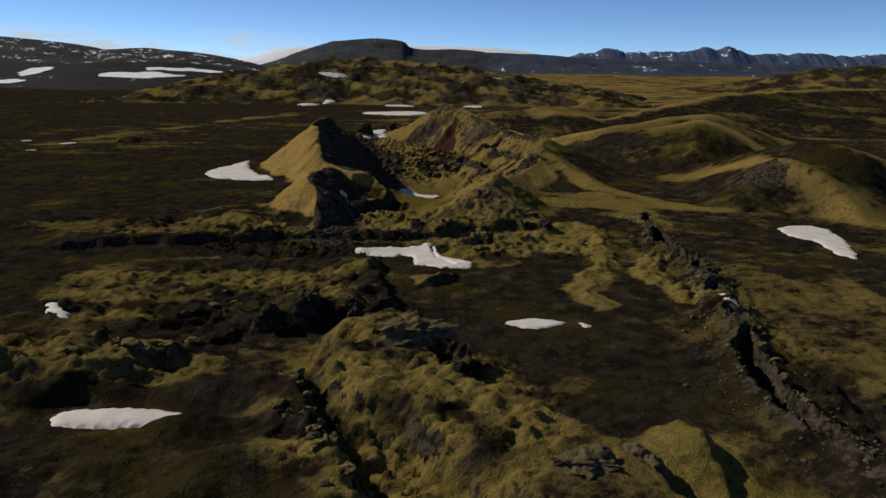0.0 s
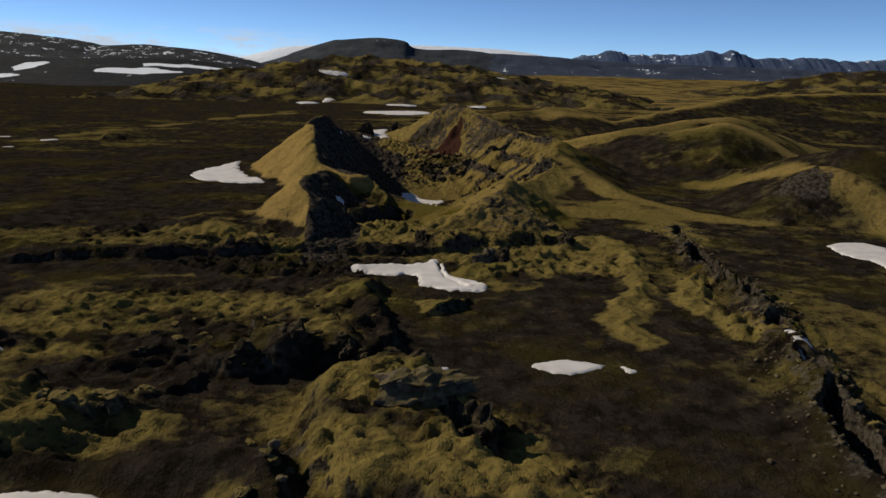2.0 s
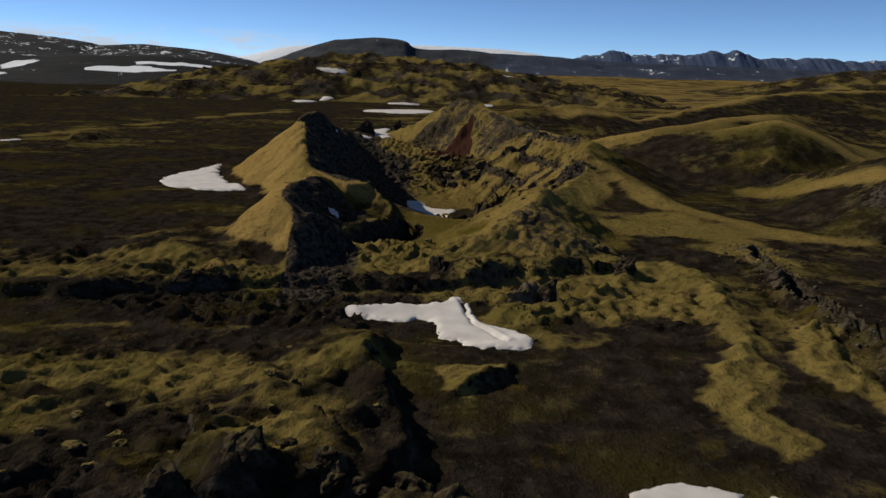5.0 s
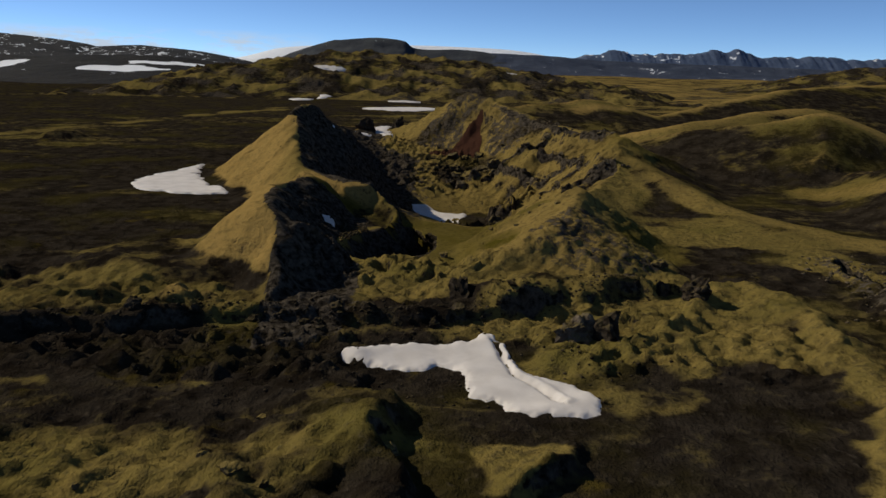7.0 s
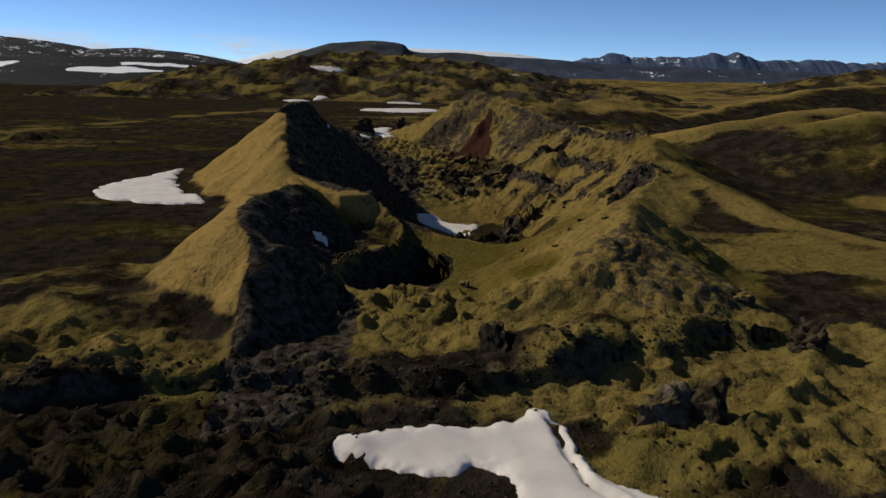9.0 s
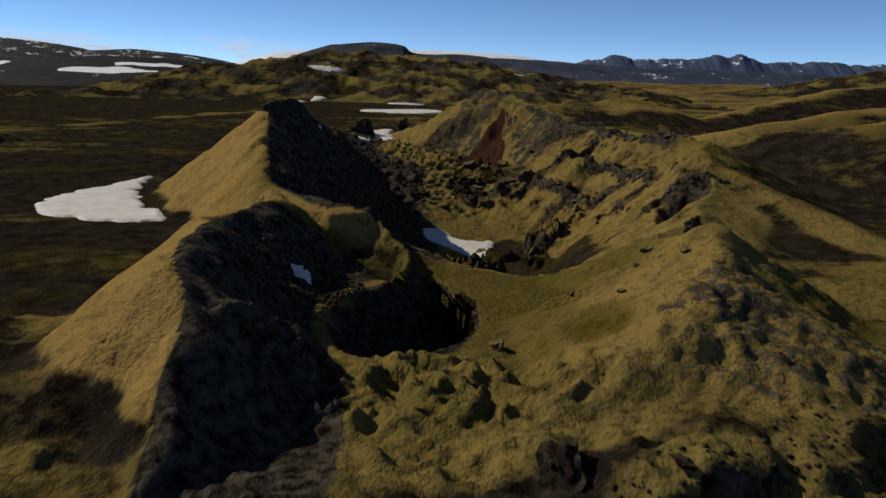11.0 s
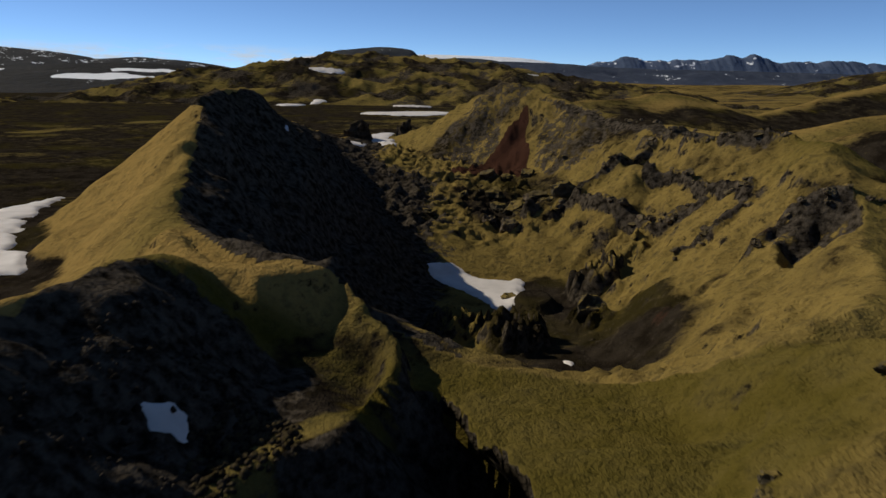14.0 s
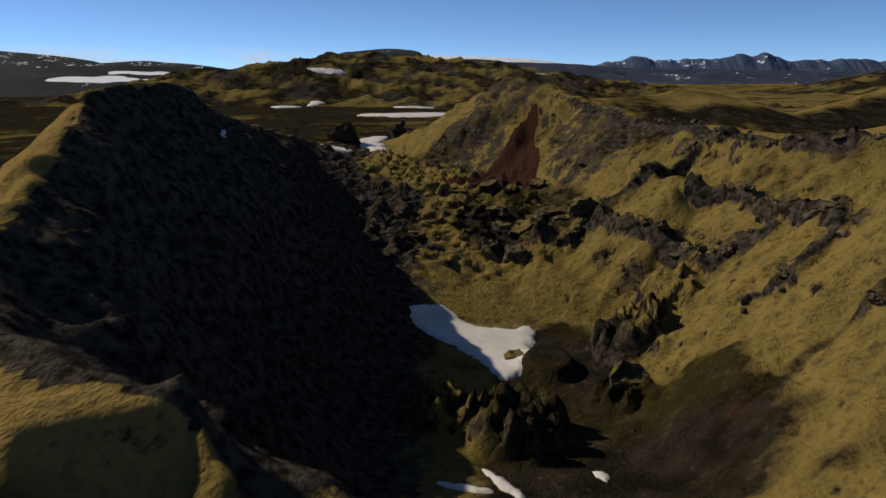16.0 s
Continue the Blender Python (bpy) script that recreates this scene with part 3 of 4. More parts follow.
    # tongue face turned dim green, its grazing shade put into the colour
    green = np.maximum(green, spot(x, y, -31, 294.5, 12, 8) * (~ins))
    gold = gold * (1 - 0.9 * spot(x, y, -30, 294.5, 13, 8) * (~ins))
    green = np.maximum(green, np.maximum(0.8 * spot(x, y, 38, 262, 12, 12), 1.0 * spot(x, y, 2.2, 256, 4.0, 5.2)))
    return np.clip(moss, 0, 1), np.clip(gold, 0, 1), np.clip(bare, 0, 1), np.clip(red, 0, 1), np.clip(green, 0, 1)


# ---- materials ----
def material(name):
    m = bpy.data.materials.new(name)
    m.use_nodes = True
    nt = m.node_tree
    nt.nodes.clear()
    out = nt.nodes.new("ShaderNodeOutputMaterial")
    bsdf = nt.nodes.new("ShaderNodeBsdfPrincipled")
    nt.links.new(bsdf.outputs["BSDF"], out.inputs["Surface"])
    return m, nt, bsdf


def n_noise(nt, size, detail=4, rough=0.55, vector=None):
    n = nt.nodes.new("ShaderNodeTexNoise")
    n.inputs["Scale"].default_value = 1.0 / size
    n.inputs["Detail"].default_value = detail
    n.inputs["Roughness"].default_value = rough
    if vector is None:
        vector = nt.nodes.new("ShaderNodeNewGeometry").outputs["Position"]
    nt.links.new(vector, n.inputs["Vector"])
    return n.outputs["Fac"]


def n_range(nt, value, a, b, lo=0.0, hi=1.0):
    n = nt.nodes.new("ShaderNodeMapRange")
    n.interpolation_type = "SMOOTHSTEP"
    for key, v in (("From Min", a), ("From Max", b), ("To Min", lo), ("To Max", hi)):
        n.inputs[key].default_value = v
    nt.links.new(value, n.inputs["Value"])
    return n.outputs["Result"]


def n_math(nt, op, a, b=None):
    n = nt.nodes.new("ShaderNodeMath")
    n.operation = op
    for k, v in enumerate((a, b)):
        if v is None:
            continue
        if isinstance(v, (int, float)):
            n.inputs[k].default_value = v
        else:
            nt.links.new(v, n.inputs[k])
    return n.outputs["Value"]


def n_mix(nt, fac, a, b):
    n = nt.nodes.new("ShaderNodeMix")
    n.data_type = "RGBA"
    for key, v in (("Factor", fac), ("A", a), ("B", b)):
        if isinstance(v, (int, float)):
            n.inputs[key].default_value = v
        elif isinstance(v, tuple):
            n.inputs[key].default_value = (*v, 1)
        else:
            nt.links.new(v, n.inputs[key])
    return n.outputs["Result"]


def n_bump(nt, bsdf, height, distance, strength=1.0):
    n = nt.nodes.new("ShaderNodeBump")
    n.inputs["Distance"].default_value = distance
    n.inputs["Strength"].default_value = strength
    nt.links.new(height, n.inputs["Height"])
    nt.links.new(n.outputs["Normal"], bsdf.inputs["Normal"])


def n_attr(nt, name):
    n = nt.nodes.new("ShaderNodeAttribute")
    n.attribute_name = name
    return n.outputs["Fac"]


def terrain_material():
    """Moss over dark volcanic soil, bare lava where it is steep."""
    m, nt, bsdf = material("moss_and_lava")
    geo = nt.nodes.new("ShaderNodeNewGeometry")
    sep = nt.nodes.new("ShaderNodeSeparateXYZ")
    nt.links.new(geo.outputs["Normal"], sep.inputs["Vector"])
    big, mid, small, fine = n_noise(nt, 26, 5), n_noise(nt, 5, 5, 0.6), n_noise(nt, 1.3, 5, 0.65), n_noise(nt, 0.3, 3, 0.6)
    soil = n_mix(nt, n_range(nt, mid, 0.35, 0.65), SOIL_DARK, SOIL_BROWN)
    soil = n_mix(nt, n_range(nt, big, 0.48, 0.64, 0, 0.75), soil, SOIL_GREEN)
    soil = n_mix(nt, n_range(nt, n_noise(nt, 11, 4, 0.6), 0.60, 0.74, 0, 0.8), soil, SOIL_OCHRE)
    soil = n_mix(nt, n_range(nt, small, 0.55, 0.75, 0, 0.6), soil, SOIL_GREY)
    soil = n_mix(nt, n_range(nt, fine, 0.62, 0.74, 0, 0.3), soil, STONE_PALE)
    mossy = n_mix(nt, n_range(nt, mid, 0.3, 0.7), MOSS_GOLD, MOSS_OLIVE)
    mossy = n_mix(nt, n_range(nt, big, 0.5, 0.72, 0, 0.75), mossy, MOSS_GREEN)
    mossy = n_mix(nt, n_range(nt, small, 0.47, 0.68, 0, 0.72), mossy, MOSS_DARK)
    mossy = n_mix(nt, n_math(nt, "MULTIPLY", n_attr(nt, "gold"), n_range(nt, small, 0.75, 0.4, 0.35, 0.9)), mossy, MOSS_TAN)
    # green moss, which also carries the painted shade of bowl and tongue
    mossy = n_mix(nt, n_math(nt, "MULTIPLY", n_attr(nt, "green"), n_range(nt, mid, 0.7, 0.35, 0.4, 1.0)), mossy, MOSS_SHADE_GREEN)
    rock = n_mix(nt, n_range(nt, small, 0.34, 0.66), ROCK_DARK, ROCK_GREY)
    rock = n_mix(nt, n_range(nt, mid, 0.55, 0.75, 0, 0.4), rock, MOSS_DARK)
    # moss spreads by its own weight, broken up by noise
    w = n_math(nt, "ADD", n_attr(nt, "moss"), n_math(nt, "MULTIPLY", n_math(nt, "SUBTRACT", mid, 0.5), 1.0))
    w = n_math(nt, "ADD", w, n_math(nt, "MULTIPLY", n_math(nt, "SUBTRACT", small, 0.5), 0.7))
    w = n_math(nt, "ADD", w, n_math(nt, "MULTIPLY", n_math(nt, "SUBTRACT", big, 0.5), 0.9))
    col = n_mix(nt, n_range(nt, w, 0.28, 0.70), soil, mossy)
    steep = n_math(nt, "ADD", sep.outputs["Z"], n_math(nt, "MULTIPLY", n_math(nt, "SUBTRACT", small, 0.5), 0.55))
    steep = n_math(nt, "SUBTRACT", steep, n_math(nt, "MULTIPLY", n_math(nt, "SUBTRACT", mid, 0.5), 0.35))
    col = n_mix(nt, n_range(nt, steep, 0.64, 0.50), col, rock)
    # weight of bare lava, which also blackens the shaded crater walls
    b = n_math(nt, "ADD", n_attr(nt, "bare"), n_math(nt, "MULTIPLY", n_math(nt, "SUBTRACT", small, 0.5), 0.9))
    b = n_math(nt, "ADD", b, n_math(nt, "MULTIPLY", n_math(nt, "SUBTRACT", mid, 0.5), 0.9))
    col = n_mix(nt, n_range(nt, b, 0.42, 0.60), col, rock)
    col = n_mix(nt, n_range(nt, n_math(nt, "ADD", n_attr(nt, "red"), n_math(nt, "MULTIPLY", n_math(nt, "SUBTRACT", mid, 0.5), 0.8)), 0.45, 0.6), col, RED_SCORIA)
    nt.links.new(col, bsdf.inputs["Base Color"])
    bsdf.inputs["Roughness"].default_value = 0.95
    bsdf.inputs["Specular IOR Level"].default_value = 0.0
    n_bump(nt, bsdf, n_math(nt, "ADD", n_math(nt, "MULTIPLY", small, 1.0), n_math(nt, "MULTIPLY", fine, 0.35)), 0.7, 1.0)
    return m


SOIL_DARK, SOIL_BROWN, SOIL_GREEN, SOIL_GREY = (0.0120, 0.0090, 0.0062), (0.030, 0.0235, 0.0165), (0.036, 0.0285, 0.0078), (0.074, 0.059, 0.043)
SOIL_OCHRE = (0.080, 0.058, 0.010)
MOSS_GOLD, MOSS_OLIVE, MOSS_GREEN, MOSS_DARK = (0.210, 0.150, 0.043), (0.140, 0.105, 0.030), (0.100, 0.083, 0.020), (0.054, 0.042, 0.021)
STONE_PALE = (0.085, 0.072, 0.056)
# the second moss is a green dimmed to hold painted shade
MOSS_TAN, MOSS_SHADE_GREEN = (0.300, 0.192, 0.060), (0.066, 0.053, 0.008)
# the dark rock is kept low to deepen the shaded walls
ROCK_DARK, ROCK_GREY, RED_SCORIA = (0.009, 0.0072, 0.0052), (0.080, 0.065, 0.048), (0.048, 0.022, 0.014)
TERRAIN = terrain_material()


def snow_material():
    m, nt, bsdf = material("old_snow")
    a, b = n_noise(nt, 4.0, 4), n_noise(nt, 0.6, 4, 0.65)
    col = n_mix(nt, n_range(nt, a, 0.35, 0.7), (0.63, 0.575, 0.52), (0.53, 0.48, 0.43))
    col = n_mix(nt, n_range(nt, b, 0.58, 0.78, 0, 0.35), col, (0.45, 0.41, 0.36))
    nt.links.new(col, bsdf.inputs["Base Color"])
    bsdf.inputs["Roughness"].default_value = 0.75
    n_bump(nt, bsdf, n_math(nt, "ADD", a, n_math(nt, "MULTIPLY", b, 0.3)), 0.05, 0.5)
    return m


def rock_material(name, dark, grey, moss, amount):
    m, nt, bsdf = material(name)
    geo = nt.nodes.new("ShaderNodeNewGeometry")
    sep = nt.nodes.new("ShaderNodeSeparateXYZ")
    nt.links.new(geo.outputs["Normal"], sep.inputs["Vector"])
    a, b = n_noise(nt, 1.6, 5, 0.6), n_noise(nt, 0.35, 4, 0.65)
    col = n_mix(nt, n_range(nt, a, 0.35, 0.68), dark, grey)
    col = n_mix(nt, n_range(nt, b, 0.5, 0.75, 0, 0.5), col, dark)
    top = n_math(nt, "ADD", sep.outputs["Z"], n_math(nt, "SUBTRACT", a, 0.5))
    col = n_mix(nt, n_range(nt, top, 0.55, 0.85, 0, amount), col, moss)
    nt.links.new(col, bsdf.inputs["Base Color"])
    bsdf.inputs["Roughness"].default_value = 0.92
    bsdf.inputs["Specular IOR Level"].default_value = 0.03
    n_bump(nt, bsdf, n_math(nt, "ADD", a, n_math(nt, "MULTIPLY", b, 0.5)), 0.5, 1.0)
    return m


def mountain_material(name, low, high, snow_amount, size):
    """Bare far slopes with old snow lying in the hollows."""
    m, nt, bsdf = material(name)
    a, b = n_noise(nt, size, 6, 0.6), n_noise(nt, size * 0.22, 5, 0.6)
    col = n_mix(nt, n_range(nt, a, 0.35, 0.65), low, high)
    col = n_mix(nt, n_range(nt, b, 0.4, 0.7, 0, 0.5), col, low)
    s = n_math(nt, "ADD", n_math(nt, "MULTIPLY", a, 0.6), n_math(nt, "MULTIPLY", b, 0.5))
    s = n_math(nt, "ADD", s, n_attr(nt, "snow"))
    col = n_mix(nt, n_range(nt, s, 1.0 - snow_amount, 1.03 - snow_amount), col, (0.78, 0.79, 0.80))
    nt.links.new(col, bsdf.inputs["Base Color"])
    bsdf.inputs["Roughness"].default_value = 0.95
    bsdf.inputs["Specular IOR Level"].default_value = 0.1
    n_bump(nt, bsdf, b, size * 0.06, 0.8)
    return m


SNOW = snow_material()
LAVA_ROCK = rock_material("lava_rock", (0.014, 0.0105, 0.0072), (0.064, 0.049, 0.034), (0.10, 0.075, 0.022), 0.3)
GREY_ROCK = rock_material("grey_lava_rock", (0.048, 0.037, 0.026), (0.155, 0.121, 0.086), (0.13, 0.098, 0.03), 0.55)
BLACK_ROCK = rock_material("black_rock", (0.010, 0.008, 0.006), (0.055, 0.044, 0.034), (0.03, 0.024, 0.014), 0.2)
MOSSY_ROCK = rock_material("mossy_rock", (0.042, 0.034, 0.022), (0.105, 0.086, 0.055), (0.17, 0.122, 0.038), 1.0)


# ---- meshes ----
def sheet(name, x, y, z, mat, keep=None, attrs=None, parent=None, shape=None):
    """A mesh over a grid of places (2-D arrays); keep: which cells it has; shape: heights that its shading follows across the seams."""
    ny, nx = x.shape
    idx = np.arange(ny * nx).reshape(ny, nx)
    quads = np.stack([idx[:-1, :-1], idx[:-1, 1:], idx[1:, 1:], idx[1:, :-1]], -1).reshape(-1, 4)
    if keep is not None:
        quads = quads[keep.ravel()]
    used = np.unique(quads)
    remap = np.full(ny * nx, -1, np.int64)
    remap[used] = np.arange(len(used))
    quads = remap[quads]
    co = np.stack([x.ravel()[used], y.ravel()[used], z.ravel()[used]], -1)
    me = bpy.data.meshes.new(name)
    me.vertices.add(len(co))
    me.vertices.foreach_set("co", co.astype(np.float32).ravel())
    me.loops.add(quads.size)
    me.loops.foreach_set("vertex_index", quads.astype(np.int32).ravel())
    me.polygons.add(len(quads))
    me.polygons.foreach_set("loop_start", np.arange(0, quads.size, 4, dtype=np.int32))
    me.update(calc_edges=True)
    me.polygons.foreach_set("use_smooth", np.ones(len(quads), bool))
    for key, values in (attrs or {}).items():
        a = me.attributes.new(key, "FLOAT", "POINT")
        a.data.foreach_set("value", values.ravel()[used].astype(np.float32))
    me.materials.append(mat)
    if shape is not None:
        flow = np.stack([x, y, shape], -1)
        across = np.stack([np.gradient(flow[..., k], axis=1) for k in range(3)], -1)
        up = np.stack([np.gradient(flow[..., k], axis=0) for k in range(3)], -1)
        n = np.cross(across, up).reshape(-1, 3)[used]
        n /= np.linalg.norm(n, axis=1, keepdims=True)
        me.normals_split_custom_set_from_vertices(n.tolist())
    ob = new(name, me)
    ob.parent = parent
    return ob


def spaced(lo, hi, cell, a, b, grow):
    """Coordinates with even cells between lo and hi that widen out to a and b."""
    mid = list(np.arange(lo, hi + cell / 2, cell))
    up, c = [], cell
    while (up[-1] if up else mid[-1]) < b:
        c *= grow
        up.append((up[-1] if up else mid[-1]) + c)
    down, c = [], cell
    while (down[-1] if down else mid[0]) > a:
        c *= grow
        down.append((down[-1] if down else mid[0]) - c)
    return np.array(down[::-1] + mid + up)


# ---- ground, craters and near hills ----
GX, GY = np.meshgrid(spaced(-100, 100, 0.62, -5600, 5600, 1.042), spaced(72, 430, 0.62, -2200, 4780, 1.022))
GZ, KIND, SUNK = landforms(GX, GY)
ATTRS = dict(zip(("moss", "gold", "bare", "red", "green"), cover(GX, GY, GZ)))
CELL = np.zeros((GX.shape[0] - 1, GX.shape[1] - 1), int)
corners = np.stack([KIND[:-1, :-1], KIND[:-1, 1:], KIND[1:, :-1], KIND[1:, 1:]])
for k in range(1, 3 + len(HILLS)):
    CELL = np.where((corners == k).sum(0) >= 2, k, CELL)
covered = np.zeros(GX.shape, bool)              # corners that only landform cells touch
covered[1:-1, 1:-1] = (CELL[:-1, :-1] > 0) & (CELL[:-1, 1:] > 0) & (CELL[1:, :-1] > 0) & (CELL[1:, 1:] > 0)
UX = GX + np.where(GX > -19, 1.35 * np.maximum(SUNK - 1.0, 0), (0.75 + 0.6 * step(-24, -15, GX)) * SUNK)   # the pit undercuts its sunny side
around_pit = np.hypot((GX + 10) / 30, (GY - 275) / 30) < 1
ground = tagged(sheet("ground", GX, GY, np.where(covered, np.where(around_pit, -19.0, GZ - 2.5), GZ), TERRAIN, None, ATTRS, None, GZ),
                "dark volcanic plain of moss and broken lava", "ground", kind="structure")


def mid_cells(a):
    return (a[:-1, :-1] + a[1:, 1:]) / 2


CX, CY, CZ = mid_cells(GX), mid_cells(GY), mid_cells(GZ)
CIN = inside(CX, CY, GREAT_RIM)
CFLOOR = CIN & (along(CX, CY, FLOOR_LINE)[0] < 11)
great_crater = tagged(new("crater"), "long moss-covered volcanic crater with a shadowed inner wall", "crater", "craters of the fissure")
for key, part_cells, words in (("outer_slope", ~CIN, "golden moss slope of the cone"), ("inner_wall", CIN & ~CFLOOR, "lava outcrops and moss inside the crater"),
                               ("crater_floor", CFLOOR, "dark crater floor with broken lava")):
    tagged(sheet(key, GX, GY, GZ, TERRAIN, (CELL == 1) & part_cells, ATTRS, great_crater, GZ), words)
fore_crater = tagged(new("crater"), "small breached volcanic crater with a dark pit", "crater", "craters of the fissure")
CPIT = np.minimum(np.hypot((CX - PIT[0]) / PIT[2], (CY - PIT[1]) / PIT[3]), np.hypot((CX + 18.4) / 4.8, (CY - 286) / 11.5)) < 1.25
ARM_D, ARM_SIDE, _ = along(CX, CY, LEFT_ARM)
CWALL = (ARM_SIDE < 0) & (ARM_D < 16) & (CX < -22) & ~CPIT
for key, part_cells, words in (("outer_slope", ~CPIT & ~CWALL, "golden moss slope of the cone"), ("inner_wall", CWALL, "lava wall with its deep shade painted black"),
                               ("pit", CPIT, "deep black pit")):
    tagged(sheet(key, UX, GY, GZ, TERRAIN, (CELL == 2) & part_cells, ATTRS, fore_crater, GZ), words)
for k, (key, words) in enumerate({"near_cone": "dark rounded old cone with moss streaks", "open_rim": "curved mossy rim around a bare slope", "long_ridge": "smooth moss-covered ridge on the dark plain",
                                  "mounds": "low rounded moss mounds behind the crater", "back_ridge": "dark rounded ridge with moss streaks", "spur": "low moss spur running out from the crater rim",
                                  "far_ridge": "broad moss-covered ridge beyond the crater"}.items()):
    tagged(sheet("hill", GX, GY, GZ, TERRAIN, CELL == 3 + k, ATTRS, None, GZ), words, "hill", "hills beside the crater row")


def ground_height(x, y):
    """Height of the land by the nearest grid cell, blended."""
    i = np.clip(np.searchsorted(GX[0], x) - 1, 0, GX.shape[1] - 2)
    j = np.clip(np.searchsorted(GY[:, 0], y) - 1, 0, GX.shape[0] - 2)
    u = (x - GX[0][i]) / (GX[0][i + 1] - GX[0][i])
    v = (y - GY[:, 0][j]) / (GY[:, 0][j + 1] - GY[:, 0][j])
    return (GZ[j, i] * (1 - u) + GZ[j, i + 1] * u) * (1 - v) + (GZ[j + 1, i] * (1 - u) + GZ[j + 1, i + 1] * u) * v


# ---- far hills and mountains ----
def massif(name, label, category, crest, depth, mat, grain, cells, group="", foot=-12.0, snow=None, power=1.0, lumps=None, teeth=0.0):
    """A range whose skyline follows crest (x, y, height); depth: how far it spreads before and behind; grain: roughness in metres."""
    line = smooth_line(crest, steps=6)
    xs = np.linspace(crest[0][0], crest[-1][0], cells[0])
    mid = np.mean([p[1] for p in crest])
    ys = np.linspace(mid - depth * 1.3, mid + depth * 1.3, cells[1])
    x, y = np.meshgrid(xs, ys)
    lx, ly, lz = (np.array([p[k] for p in line]) for k in range(3))
    cy, cz = np.interp(x, lx, ly), np.interp(x, lx, lz)
    cz = cz + teeth * fbm(x, x * 0, 150, 4, 261, 0.55)
    d = np.abs(y - cy) / depth
    fall = np.clip(1 - d, 0, 1) ** power
    z = foot + (cz - foot) * fall + grain * fbm(x, y, depth * 0.5, 5, 201 + len(bpy.data.objects)) * fall * np.clip(d * 4, 0.15, 1)
    if lumps:
        z = z + lumps[1] * (billow(x, y, lumps[0], 4, 251, 0.55) - 0.8) * np.clip(fall * 3, 0, 1)
    attrs = {"moss": 0.40 + 0.6 * fbm(x, y, 55, 4, 255, 0.6), "red": x * 0, "gold": x * 0, "green": x * 0, "bare": 0.28 + 0.6 * fbm(x, y, 45, 3, 256), "snow": np.zeros(x.shape)}
    if snow:
        for cx, cy2, rx, ry, turn in snow:
            w = spot(x + rx * 0.35 * fbm(x, y, rx, 3, 301), y + ry * 0.35 * fbm(x, y, rx, 3, 302), cx, cy2, rx, ry, turn)
            attrs["snow"] = np.maximum(attrs["snow"], w)
    RELIEF.append((xs, ys, z))
    return tagged(sheet(name, x, y, z, mat, None, attrs), label, category, group)


RELIEF = []


def far_height(x, y):
    """Height of the land with the far hills on it."""
    z = ground_height(x, y)
    for xs, ys, hz in RELIEF:
        i, j = np.clip(np.searchsorted(xs, x) - 1, 0, len(xs) - 2), np.clip(np.searchsorted(ys, y) - 1, 0, len(ys) - 2)
        u, v = (x - xs[i]) / (xs[i + 1] - xs[i]), (y - ys[j]) / (ys[j + 1] - ys[j])
        h = (hz[j, i] * (1 - u) + hz[j, i + 1] * u) * (1 - v) + (hz[j + 1, i] * (1 - u) + hz[j + 1, i + 1] * u) * v
        z = np.where((u >= 0) & (u <= 1) & (v >= 0) & (v <= 1), np.maximum(z, h), z)
    return z


# haze painted as blue into the far rock, faintest in the dark one
BARE_HAZE = mountain_material("hazy_grey_rock", (0.058, 0.080, 0.128), (0.086, 0.110, 0.165), 0.36, 150)
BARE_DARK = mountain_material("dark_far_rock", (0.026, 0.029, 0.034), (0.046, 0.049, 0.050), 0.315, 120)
RANGE_HAZE = mountain_material("hazy_far_rock", (0.030, 0.038, 0.058), (0.050, 0.059, 0.082), 0.325, 130)
BARE_LEFT = mountain_material("snow_streaked_rock", (0.018, 0.018, 0.020), (0.038, 0.037, 0.035), 0.375, 90)
BARE_SLOPE = mountain_material("black_sand_slope", (0.006, 0.0054, 0.0046), (0.013, 0.0112, 0.009), 0.30, 80)
ICE = mountain_material("glacier_ice", (0.78, 0.80, 0.83), (0.84, 0.85, 0.86), 0.3, 200)

massif("glacier", "distant white ice cap behind the mountains", "glacier",
       [(-1400, 4770, 20), (-1180, 4770, 62), (-1050, 4770, 96), (-940, 4770, 122), (-740, 4770, 140), (-500, 4770, 150), (-160, 4770, 153), (70, 4770, 150), (380, 4770, 140), (600, 4770, 112), (800, 4770, 60)], 330, ICE, 2, (120, 24), foot=-20, power=0.45)
massif("mountain", "dark flat-topped mountain with snow specks", "mountain",
       [(-1050, 4600, 20), (-860, 4600, 90), (-640, 4600, 160), (-560, 4600, 172), (-430, 4600, 184), (-330, 4600, 184), (-215, 4600, 174), (-165, 4600, 138), (-60, 4600, 128), (120, 4600, 128), (300, 4600, 108), (500, 4600, 60), (700, 4600, 0)],
       620, BARE_DARK, 26, (300, 60), "mountains on the horizon")
massif("mountain", "long low haze-blue range with small snow fields", "mountain",
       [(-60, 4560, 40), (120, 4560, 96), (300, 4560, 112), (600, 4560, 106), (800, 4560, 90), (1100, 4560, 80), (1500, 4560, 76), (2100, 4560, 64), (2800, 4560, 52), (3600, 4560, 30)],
       560, RANGE_HAZE, 22, (420, 60), "mountains on the horizon")
